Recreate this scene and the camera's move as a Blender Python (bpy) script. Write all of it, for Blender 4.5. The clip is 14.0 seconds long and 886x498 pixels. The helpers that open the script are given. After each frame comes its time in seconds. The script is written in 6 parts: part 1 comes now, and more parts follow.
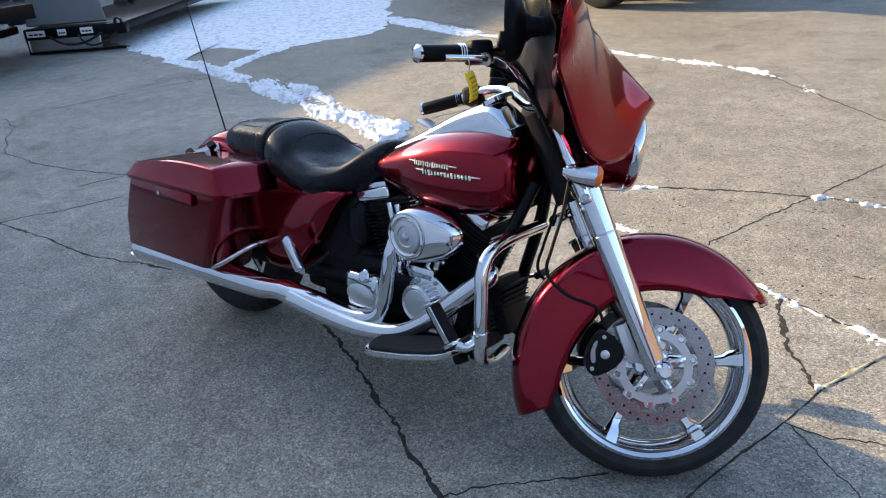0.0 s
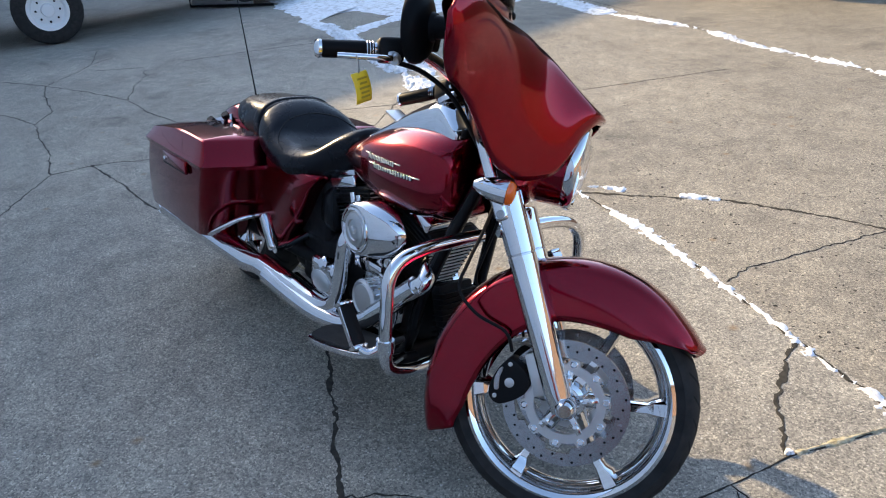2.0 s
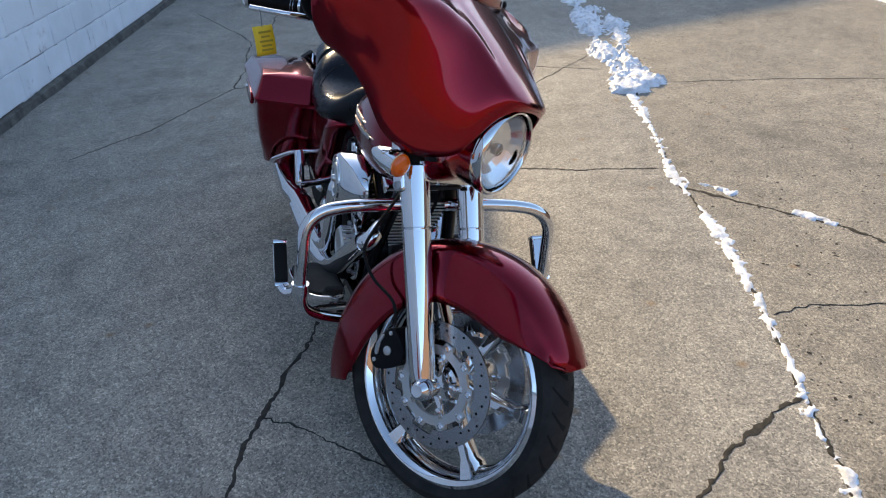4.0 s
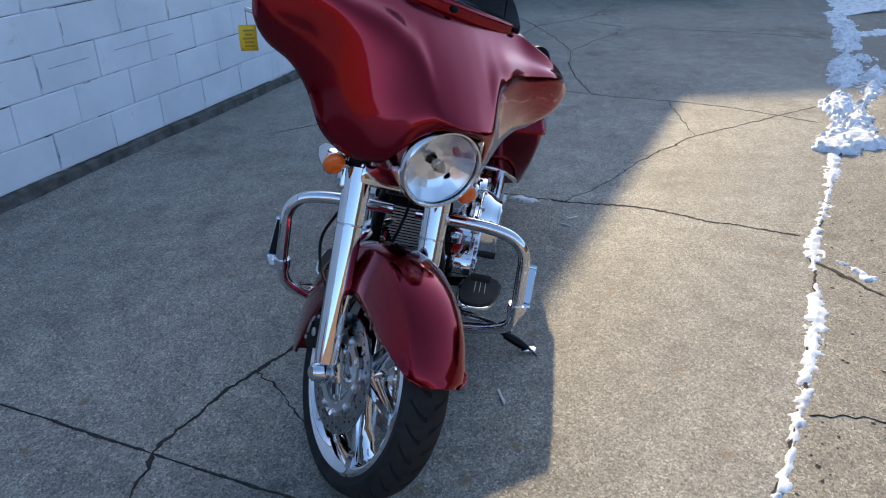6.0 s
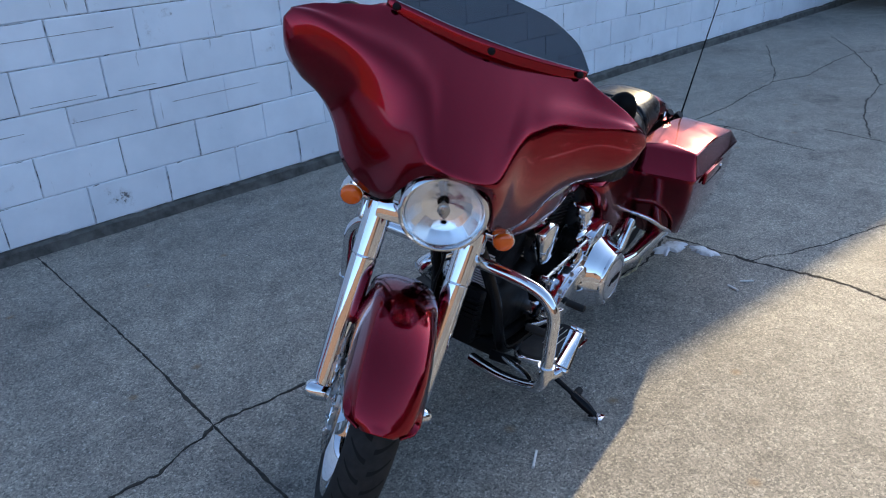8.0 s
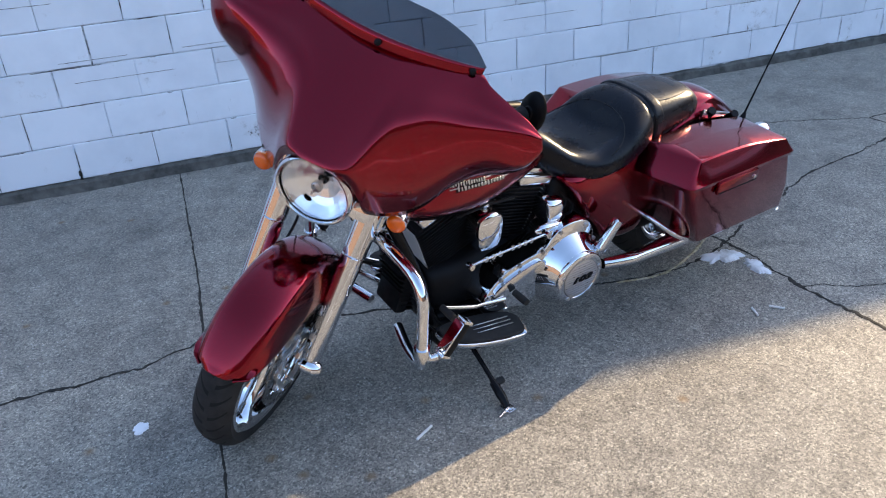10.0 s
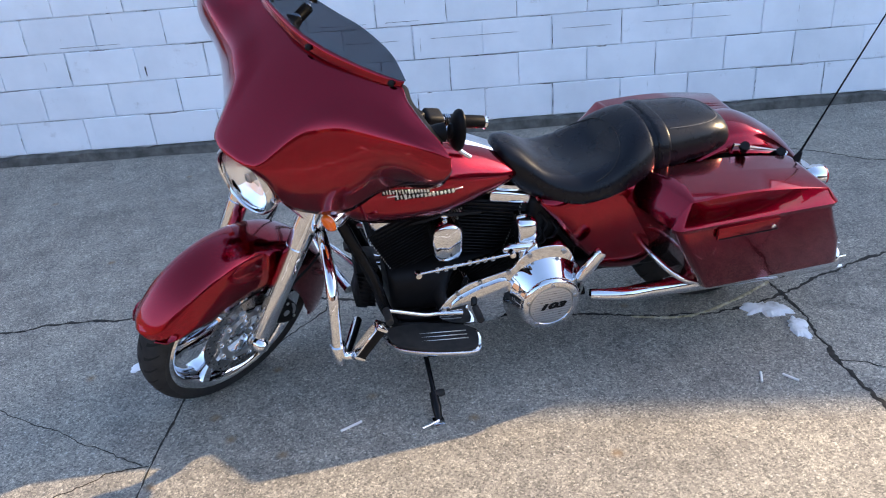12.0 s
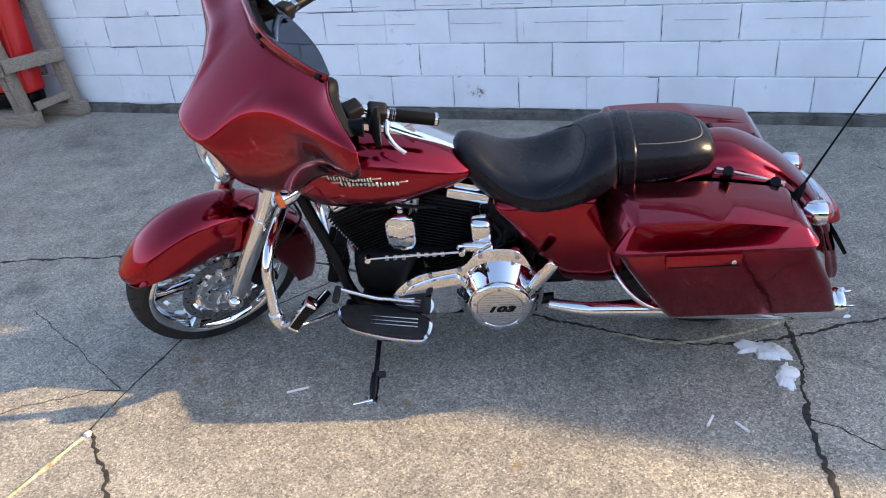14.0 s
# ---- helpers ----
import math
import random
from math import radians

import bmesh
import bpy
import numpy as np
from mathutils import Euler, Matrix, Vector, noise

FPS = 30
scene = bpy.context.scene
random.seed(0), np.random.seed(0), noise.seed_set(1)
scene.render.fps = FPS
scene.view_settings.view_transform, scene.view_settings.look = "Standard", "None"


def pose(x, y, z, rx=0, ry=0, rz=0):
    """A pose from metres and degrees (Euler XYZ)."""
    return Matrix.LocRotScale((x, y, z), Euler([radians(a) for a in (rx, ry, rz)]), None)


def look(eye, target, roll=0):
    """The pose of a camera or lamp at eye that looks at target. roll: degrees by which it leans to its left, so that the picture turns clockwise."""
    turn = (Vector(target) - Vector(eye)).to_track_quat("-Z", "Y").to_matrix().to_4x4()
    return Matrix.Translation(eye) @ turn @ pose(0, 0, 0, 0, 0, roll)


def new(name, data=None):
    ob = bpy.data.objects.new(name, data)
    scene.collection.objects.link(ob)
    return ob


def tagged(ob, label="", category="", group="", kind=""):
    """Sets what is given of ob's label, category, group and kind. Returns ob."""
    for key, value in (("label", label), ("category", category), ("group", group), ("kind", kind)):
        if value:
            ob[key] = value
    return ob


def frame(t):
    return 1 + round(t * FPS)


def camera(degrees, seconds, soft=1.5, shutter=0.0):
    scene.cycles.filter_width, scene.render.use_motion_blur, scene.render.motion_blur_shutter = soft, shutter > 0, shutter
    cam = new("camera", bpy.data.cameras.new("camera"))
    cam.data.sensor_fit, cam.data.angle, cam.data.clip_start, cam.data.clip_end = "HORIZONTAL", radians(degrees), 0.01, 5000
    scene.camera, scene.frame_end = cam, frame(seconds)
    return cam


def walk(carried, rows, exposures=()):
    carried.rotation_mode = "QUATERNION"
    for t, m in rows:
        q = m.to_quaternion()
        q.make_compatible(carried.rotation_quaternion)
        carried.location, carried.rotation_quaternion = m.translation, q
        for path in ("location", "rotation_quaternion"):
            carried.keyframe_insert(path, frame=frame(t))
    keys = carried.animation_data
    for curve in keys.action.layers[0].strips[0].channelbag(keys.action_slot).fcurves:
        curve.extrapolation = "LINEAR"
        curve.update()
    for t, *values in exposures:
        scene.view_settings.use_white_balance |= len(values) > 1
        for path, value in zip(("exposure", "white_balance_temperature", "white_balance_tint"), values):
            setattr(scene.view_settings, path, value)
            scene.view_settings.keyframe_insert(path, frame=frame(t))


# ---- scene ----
cam = camera(59.7, 14.0, 1.1)
PATH = [
    (0, (1.415, -1.536, 1.413), (0.289, -0.218, 0.613), -5.6),
    (0.5, (1.502, -1.447, 1.410), (0.320, -0.195, 0.584), -5.0),
    (1, (1.588, -1.356, 1.408), (0.349, -0.169, 0.568), -4.8),
    (1.5, (1.648, -1.221, 1.398), (0.364, -0.084, 0.559), -4.5),
    (2, (1.748, -1.055, 1.412), (0.370, -0.033, 0.575), -4.4),
    (2.5, (1.906, -0.887, 1.410), (0.436, -0.008, 0.564), -3.7),
    (3, (1.973, -0.727, 1.392), (0.458, 0.031, 0.513), -2.7),
    (3.5, (2.042, -0.529, 1.393), (0.479, 0.106, 0.498), -2.1),
    (3.7, (2.072, -0.457, 1.406), (0.483, 0.103, 0.505), -2.2),
    (5.8, (2.251, 0.383, 1.383), (0.546, 0.205, 0.540), -1.8),
    (6, (2.250, 0.477, 1.391), (0.555, 0.220, 0.550), -1.4),
    (6.5, (2.219, 0.645, 1.389), (0.556, 0.213, 0.554), -0.8),
    (7, (2.131, 0.817, 1.391), (0.510, 0.206, 0.585), -1.3),
    (7.2, (2.091, 0.886, 1.398), (0.503, 0.181, 0.606), -2.0),
    (9.3, (1.488, 1.650, 1.466), (0.412, 0.327, 0.606), -4.3),
    (9.5, (1.416, 1.729, 1.476), (0.392, 0.367, 0.614), -4.3),
    (10, (1.255, 1.885, 1.488), (0.354, 0.446, 0.615), -4.3),
    (10.5, (1.047, 1.955, 1.471), (0.247, 0.449, 0.611), -3.9),
    (11, (0.859, 2.030, 1.488), (0.230, 0.438, 0.643), -5.0),
    (11.5, (0.668, 2.140, 1.498), (0.211, 0.491, 0.648), -5.2),
    (12, (0.481, 2.198, 1.499), (0.126, 0.536, 0.627), -4.7),
    (12.5, (0.281, 2.219, 1.502), (0.041, 0.543, 0.617), -4.4),
    (13, (0.090, 2.247, 1.514), (0.009, 0.557, 0.628), -5.9),
    (13.5, (-0.114, 2.283, 1.524), (-0.045, 0.592, 0.639), -6.3),
    (14, (-0.283, 2.285, 1.525), (-0.119, 0.608, 0.625), -5.1),
]
walk(cam, [(t, look(eye, target, roll)) for t, eye, target, roll in PATH], [(0, 1.65, 6500, 10), (2, 1.6, 6500, 10), (3.5, 1.3, 6550, 10), (6, 1.06, 5900, 9), (7.2, 1.08, 5800, 9), (9.5, 1.63, 6300, 12), (11.5, 1.79, 6400, 14), (12.5, 1.95, 6600, 14), (14, 1.96, 6900, 14)])

# ---- light ----
world = bpy.data.worlds.new("sky")
scene.world = world
world.use_nodes = True
SUN_HEADING, SUN_HEIGHT = 3.0, 23.5          # the way the light travels over the ground, and the sun's height
wn = world.node_tree
sky = wn.nodes.new("ShaderNodeTexSky")
sky.sky_type, sky.sun_disc = "NISHITA", False
sky.sun_elevation, sky.sun_rotation = radians(SUN_HEIGHT), radians(90 - (SUN_HEADING + 180))
wn.nodes["Background"].inputs["Strength"].default_value = 0.15
wn.links.new(sky.outputs[0], wn.nodes["Background"].inputs["Color"])
sun = new("sun", bpy.data.lights.new("sun", "SUN"))
sun.data.energy, sun.data.angle, sun.data.color = 3.15, radians(0.6), (1.0, 0.755, 0.43)
_h, _e = radians(SUN_HEADING), radians(SUN_HEIGHT)
sun.matrix_world = look((0, 0, 20), (math.cos(_h) * math.cos(_e), math.sin(_h) * math.cos(_e), 20 - math.sin(_e)))

# ---- materials ----
def material(name, color, rough=0.5, metal=0.0, coat=0.0, **more):
    m = bpy.data.materials.new(name)
    m.use_nodes = True
    b = m.node_tree.nodes["Principled BSDF"]
    b.inputs["Base Color"].default_value = (*color, 1)
    b.inputs["Roughness"].default_value, b.inputs["Metallic"].default_value = rough, metal
    b.inputs["Coat Weight"].default_value, b.inputs["Coat Roughness"].default_value = coat, 0.04
    for k, v in more.items():
        b.inputs[k.replace("_", " ")].default_value = v
    return m


def node(m, kind, inputs=None, **attrs):
    n = m.node_tree.nodes.new(kind)
    for k, v in attrs.items():
        setattr(n, k, v)
    for k, v in (inputs or {}).items():
        if isinstance(v, bpy.types.NodeSocket):
            m.node_tree.links.new(v, n.inputs[k])
        else:
            n.inputs[k].default_value = v
    return n


def shader(m):
    return m.node_tree.nodes["Principled BSDF"]


def where(m):
    return node(m, "ShaderNodeTexCoord").outputs["Object"]


def noise_of(m, scale, detail=4.0, rough=0.6, vector=None):
    return node(m, "ShaderNodeTexNoise", {"Vector": vector or where(m), "Scale": scale, "Detail": detail, "Roughness": rough}).outputs["Fac"]


def ramp(m, fac, stops):
    n = node(m, "ShaderNodeValToRGB", {"Fac": fac})
    e = n.color_ramp.elements
    while len(e) < len(stops):
        e.new(0.5)
    for el, (p, c) in zip(e, stops):
        el.position, el.color = p, ((*c, 1) if len(c) == 3 else c)
    return n.outputs["Color"]


def mix(m, fac, a, b, blend="MIX"):
    n = node(m, "ShaderNodeMix", data_type="RGBA", blend_type=blend)
    for sock, v in ((n.inputs[0], fac), (n.inputs[6], a), (n.inputs[7], b)):
        if isinstance(v, bpy.types.NodeSocket):
            m.node_tree.links.new(v, sock)
        else:
            sock.default_value = v if not isinstance(v, tuple) else (*v, 1)
    return n.outputs[2]


def feed(m, name, out):
    m.node_tree.links.new(out, shader(m).inputs[name])


def bump(m, height, strength=0.3, distance=0.002):
    feed(m, "Normal", node(m, "ShaderNodeBump", {"Height": height, "Strength": strength, "Distance": distance}).outputs[0])


def vary(m, name, scale, lo, hi, detail=4.0):
    r = node(m, "ShaderNodeMapRange", {"Value": noise_of(m, scale, detail), "From Min": 0.3, "From Max": 0.7, "To Min": lo, "To Max": hi})
    feed(m, name, r.outputs[0])


def red_paint():
    m = material("red_pearl_paint", (0.3, 0.001, 0.012), 0.3, 1.0, 0.9, Coat_IOR=1.38)
    flake = ramp(m, noise_of(m, 900, 2), [(0.35, (0.19, 0.0004, 0.009)), (0.7, (0.31, 0.0008, 0.016))])
    feed(m, "Base Color", flake)
    vary(m, "Roughness", 9, 0.15, 0.20)
    vary(m, "Coat Roughness", 14, 0.003, 0.014)
    return m


def chrome_metal():
    m = material("chrome", (0.74, 0.745, 0.76), 0.05, 1.0)
    vary(m, "Roughness", 30, 0.02, 0.075)
    return m


def leather():
    m = material("black_vinyl", (0.004, 0.0045, 0.0075), 0.3, Specular_IOR_Level=0.24)
    v = node(m, "ShaderNodeTexVoronoi", {"Vector": where(m), "Scale": 260.0}).outputs["Distance"]
    bump(m, v, 0.25, 0.001)
    vary(m, "Roughness", 12, 0.22, 0.34)
    return m


def rubber():
    m = material("black_rubber", (0.018, 0.018, 0.019), 0.75, Specular_IOR_Level=0.25)
    feed(m, "Base Color", ramp(m, noise_of(m, 25), [(0.3, (0.014, 0.014, 0.0145)), (0.75, (0.032, 0.031, 0.030))]))
    bump(m, noise_of(m, 300), 0.2, 0.001)
    return m


def black_paint(name, rough):
    m = material(name, (0.005, 0.005, 0.006), rough, Specular_IOR_Level=0.16)
    vary(m, "Roughness", 40, rough * 0.8, rough * 1.25)
    bump(m, noise_of(m, 500), 0.12, 0.0006)
    return m


def concrete(name, tint):
    m = material(name, (0.3, 0.29, 0.27), 0.72)
    p = where(m)
    big = ramp(m, noise_of(m, 0.8, 6, 0.65, p), [(0.32, (0.245, 0.232, 0.21)), (0.5, (0.31, 0.292, 0.256)), (0.7, (0.39, 0.364, 0.316))])
    mid = ramp(m, noise_of(m, 7, 7, 0.75, p), [(0.3, (0.66, 0.66, 0.67)), (0.7, (1.18, 1.17, 1.14))])
    wobble = mix(m, 0.012, p, node(m, "ShaderNodeTexNoise", {"Vector": p, "Scale": 240.0, "Detail": 2.0}).outputs["Color"], "ADD")
    # sand and small stones laid bare at the surface
    sand = node(m, "ShaderNodeTexVoronoi", {"Vector": wobble, "Scale": 220.0, "Randomness": 1.0})
    tone = node(m, "ShaderNodeSeparateColor", {"Color": sand.outputs["Color"]})
    grain = ramp(m, tone.outputs[0], [(0.0, (0.36, 0.36, 0.37)), (0.35, (0.80, 0.80, 0.80)), (0.72, (1.1, 1.09, 1.07)), (0.9, (1.42, 1.4, 1.36)), (1.0, (2.0, 1.95, 1.88))])
    fine = ramp(m, noise_of(m, 420, 4, 0.8, p), [(0.36, (0.6, 0.6, 0.6)), (0.62, (1.3, 1.29, 1.27))])
    c = mix(m, 1.0, mix(m, 1.0, mix(m, 1.0, big, mid, "MULTIPLY"), grain, "MULTIPLY"), fine, "MULTIPLY")
    stone = node(m, "ShaderNodeTexVoronoi", {"Vector": p, "Scale": 62.0, "Randomness": 1.0}, voronoi_dimensions="2D")
    spot = ramp(m, stone.outputs["Distance"], [(0.12, (1, 1, 1)), (0.24, (0, 0, 0))])
    kind = node(m, "ShaderNodeSeparateColor", {"Color": stone.outputs["Color"]})
    pick = ramp(m, kind.outputs[0], [(0.86, (0, 0, 0)), (0.9, (0.8, 0.8, 0.8))])
    shade = ramp(m, kind.outputs[1], [(0.3, (0.13, 0.12, 0.11)), (0.6, (0.45, 0.42, 0.37)), (0.9, (0.6, 0.58, 0.54))])
    c = mix(m, mix(m, 1.0, spot, pick, "MULTIPLY"), c, shade)
    # the slab past the long snowy joint is older, darker and full of pits
    side = node(m, "ShaderNodeVectorMath", {0: p, 1: (0.314, 0.949, 0.0)}, operation="DOT_PRODUCT").outputs["Value"]
    slab = node(m, "ShaderNodeMapRange", {"Value": side, "From Min": 1.22, "From Max": 1.24}).outputs[0]
    c = mix(m, slab, c, mix(m, 1.0, c, (0.93, 0.90, 0.85), "MULTIPLY"))
    stain = ramp(m, noise_of(m, 1.6, 7, 0.7, p), [(0.42, (1.10, 1.10, 1.09)), (0.56, (0.86, 0.86, 0.86)), (0.68, (0.50, 0.50, 0.51))])
    c = mix(m, 1.0, c, stain, "MULTIPLY")
    drop = node(m, "ShaderNodeTexVoronoi", {"Vector": wobble, "Scale": 2.6, "Randomness": 1.0}, voronoi_dimensions="2D")
    near = ramp(m, drop.outputs["Distance"], [(0.01, (0.6, 0.6, 0.6)), (0.06, (0, 0, 0))])
    few = ramp(m, node(m, "ShaderNodeSeparateColor", {"Color": drop.outputs["Color"]}).outputs[2], [(0.62, (0, 0, 0)), (0.66, (1, 1, 1))])
    c = mix(m, mix(m, 1.0, near, few, "MULTIPLY"), c, (0.20, 0.11, 0.035))
    feed(m, "Base Color", mix(m, 1.0, c, tint, "MULTIPLY"))
    bump(m, mix(m, 0.5, noise_of(m, 160, 4, 0.8, p), tone.outputs[1]), 0.35, 0.002)
    return m


def snow_white():
    m = material("snow", (0.85, 0.87, 0.9), 0.6)
    feed(m, "Base Color", ramp(m, noise_of(m, 16, 5), [(0.30, (0.42, 0.41, 0.40)), (0.42, (0.66, 0.67, 0.68)), (0.55, (0.84, 0.86, 0.89))]))
    bump(m, noise_of(m, 70, 4), 0.5, 0.006)
    return m


def white_block():
    m = material("white_painted_block", (0.8, 0.82, 0.84), 0.6)
    p = where(m)
    w = node(m, "ShaderNodeNewGeometry").outputs["Position"]
    flaw = ramp(m, noise_of(m, 5, 9, 0.78, w), [(0.31, (0.22, 0.21, 0.20)), (0.335, (0.85, 0.84, 0.83)), (0.40, (1, 1, 1))])
    run = node(m, "ShaderNodeMapping", {"Vector": w, "Scale": (26.0, 26.0, 3.0)}).outputs[0]
    drip = ramp(m, noise_of(m, 1.0, 5, 0.7, run), [(0.68, (1, 1, 1)), (0.74, (0.35, 0.34, 0.33))])
    cloud = ramp(m, noise_of(m, 2.2, 5, 0.6, w), [(0.3, (0.86, 0.87, 0.88)), (0.6, (1, 1, 1))])
    shade = node(m, "ShaderNodeMapRange", {"Value": node(m, "ShaderNodeObjectInfo").outputs["Random"], "To Min": 0.96, "To Max": 1.03}).outputs[0]
    c = mix(m, 1.0, mix(m, 1.0, mix(m, 1.0, (0.865, 0.91, 0.97), flaw, "MULTIPLY"), drip, "MULTIPLY"), cloud, "MULTIPLY")
    feed(m, "Base Color", mix(m, 1.0, c, shade, "MULTIPLY"))
    bump(m, mix(m, 0.6, noise_of(m, 110, 6, 0.7, p), noise_of(m, 12, 4, 0.6, w)), 0.35, 0.004)
    return m


def wood(name, base):
    m = material(name, base, 0.8)
    p = node(m, "ShaderNodeMapping", {"Vector": where(m), "Scale": (1.5, 14.0, 14.0)}).outputs[0]
    f = noise_of(m, 6, 6, 0.7, p)
    feed(m, "Base Color", ramp(m, f, [(0.3, tuple(v * 0.55 for v in base)), (0.7, tuple(v * 1.2 for v in base))]))
    bump(m, f, 0.4, 0.003)
    return m


RED, CHROME, LEATHER, RUBBER = red_paint(), chrome_metal(), leather(), rubber()
BLACK, GLOSS = black_paint("black_wrinkle_paint", 0.5), black_paint("black_gloss_paint", 0.22)
STEEL = material("brushed_steel", (0.42, 0.42, 0.43), 0.3, 1.0)
vary(STEEL, "Roughness", 60, 0.22, 0.42)
ALLOY = material("satin_aluminium", (0.62, 0.62, 0.62), 0.34, 1.0)
vary(ALLOY, "Roughness", 80, 0.28, 0.45)
AMBER = material("amber_lens", (0.82, 0.13, 0.004), 0.12, 0.0, 0.6)
TAIL = material("red_lens", (0.4, 0.01, 0.01), 0.1, 0.0, 1.0)
GLASS = material("clear_lens", (1, 1, 1), 0.0, Transmission_Weight=1.0, IOR=1.15)
SMOKE = material("smoked_screen", (0.15, 0.163, 0.183), 0.02, Transmission_Weight=1.0, IOR=1.05, Alpha=1.0)
YELLOW = material("yellow_tag_plastic", (0.85, 0.58, 0.02), 0.5)
MIRROR = material("lamp_reflector", (0.9, 0.92, 0.95), 0.24, 1.0)
ROTOR = material("brake_disc_steel", (0.35, 0.35, 0.36), 0.22, 1.0)
vary(ROTOR, "Roughness", 50, 0.18, 0.30)
INSIDE = material("matte_black_plastic", (0.005, 0.005, 0.0055), 0.42, Specular_IOR_Level=0.08)
bump(INSIDE, noise_of(INSIDE, 400), 0.15, 0.0006)
CONCRETE = concrete("weathered_concrete", (1, 1, 1))
SNOW, BLOCK = snow_white(), white_block()
DIRT = material("dirt_in_joints", (0.06, 0.055, 0.045), 0.95)
feed(DIRT, "Base Color", ramp(DIRT, noise_of(DIRT, 40, 5), [(0.3, (0.007, 0.0065, 0.006)), (0.7, (0.05, 0.044, 0.034))]))
BASE = material("dark_block_footing", (0.09, 0.088, 0.08), 0.9)
feed(BASE, "Base Color", ramp(BASE, noise_of(BASE, 12, 6), [(0.3, (0.04, 0.04, 0.036)), (0.7, (0.15, 0.145, 0.13))]))
bump(BASE, noise_of(BASE, 60), 0.6, 0.006)
TIMBER = wood("weathered_timber", (0.3, 0.25, 0.2))

# ---- making meshes ----
def part(name, bm, mat, parent=None, label="", m=None, sharp=38.0):
    """One mesh object out of a bmesh, under its thing."""
    if m is not None:
        bmesh.ops.transform(bm, matrix=m, verts=bm.verts)
    bmesh.ops.recalc_face_normals(bm, faces=bm.faces)
    me = bpy.data.meshes.new(name)
    bm.to_mesh(me)
    bm.free()
    me.materials.append(mat)
    for p in me.polygons:
        p.use_smooth = True
    me.set_sharp_from_angle(angle=radians(sharp))
    ob = new(name, me)
    ob.parent = parent
    if label:
        ob["label"] = label
    return ob


def catmull(pts, n):
    """A smooth line through the points, n steps to each span."""
    pts = [Vector(p) for p in pts]
    out = []
    for i in range(len(pts) - 1):
        a, b = pts[max(i - 1, 0)], pts[i]
        c, d = pts[i + 1], pts[min(i + 2, len(pts) - 1)]
        for k in range(n):
            t = k / n
            out.append(0.5 * (2 * b + (c - a) * t + (2 * a - 5 * b + 4 * c - d) * t * t + (3 * b - a - 3 * c + d) * t ** 3))
    return out + [pts[-1]]


def loft(rings, closed=True, caps=True, bm=None):
    """Faces between rings of equally many points."""
    bm = bm or bmesh.new()
    vs = [[bm.verts.new(p) for p in r] for r in rings]
    n = len(rings[0])
    for a, b in zip(vs, vs[1:]):
        for i in range(n if closed else n - 1):
            j = (i + 1) % n
            bm.faces.new((a[i], a[j], b[j], b[i]))
    if caps and closed:
        bm.faces.new(vs[0][::-1])
        bm.faces.new(vs[-1])
    return bm


def tube(pts, r, n=12, smooth=6, bm=None):
    """A round bar through the points; r one radius or one a point."""
    line = catmull(pts, smooth) if smooth > 1 else [Vector(p) for p in pts]
    rs = r if isinstance(r, (list, tuple)) else [r] * len(pts)
    rings, side = [], None
    for i, p in enumerate(line):
        d = (line[min(i + 1, len(line) - 1)] - line[max(i - 1, 0)]).normalized()
        if side is None:
            side = d.orthogonal().normalized()
        side = (side - d * side.dot(d)).normalized()
        up = d.cross(side)
        f = i / max(smooth, 1) if smooth > 1 else i
        k = min(int(f), len(rs) - 2) if len(rs) > 1 else 0
        rr = rs[k] + (rs[k + 1] - rs[k]) * (f - k) if len(rs) > 1 else rs[0]
        rings.append([p + rr * (side * math.cos(2 * math.pi * j / n) + up * math.sin(2 * math.pi * j / n)) for j in range(n)])
    return loft(rings, bm=bm)


def lathe(profile, n=40, bm=None, m=None, closed=False, caps=True):
    """A body of revolution about its own z: pairs of radius and height."""
    rings = [[Vector((r * math.cos(2 * math.pi * j / n), r * math.sin(2 * math.pi * j / n), h)) for j in range(n)] for r, h in profile]
    if m is not None:
        rings = [[m @ p for p in r] for r in rings]
    if closed:
        rings.append(rings[0])
        b = loft(rings, caps=False, bm=bm)
        bmesh.ops.remove_doubles(b, verts=b.verts, dist=1e-6)
        return b
    return loft(rings, caps=caps, bm=bm)


def along(p, d):
    """A pose at p whose z points along d."""
    return Matrix.Translation(p) @ Vector(d).to_track_quat("Z", "Y").to_matrix().to_4x4()


def rbox(size, m=None, bevel=0.004, seg=2, bm=None):
    b = bmesh.new()
    bmesh.ops.create_cube(b, size=1.0, matrix=Matrix.Diagonal((*size, 1)))
    if bevel:
        bmesh.ops.bevel(b, geom=b.edges[:], offset=bevel, segments=seg, profile=0.6, affect="EDGES")
    if m is not None:
        bmesh.ops.transform(b, matrix=m, verts=b.verts)
    if bm is None:
        return b
    me = bpy.data.meshes.new("piece")
    b.to_mesh(me)
    b.free()
    bm.from_mesh(me)
    bpy.data.meshes.remove(me)
    return bm


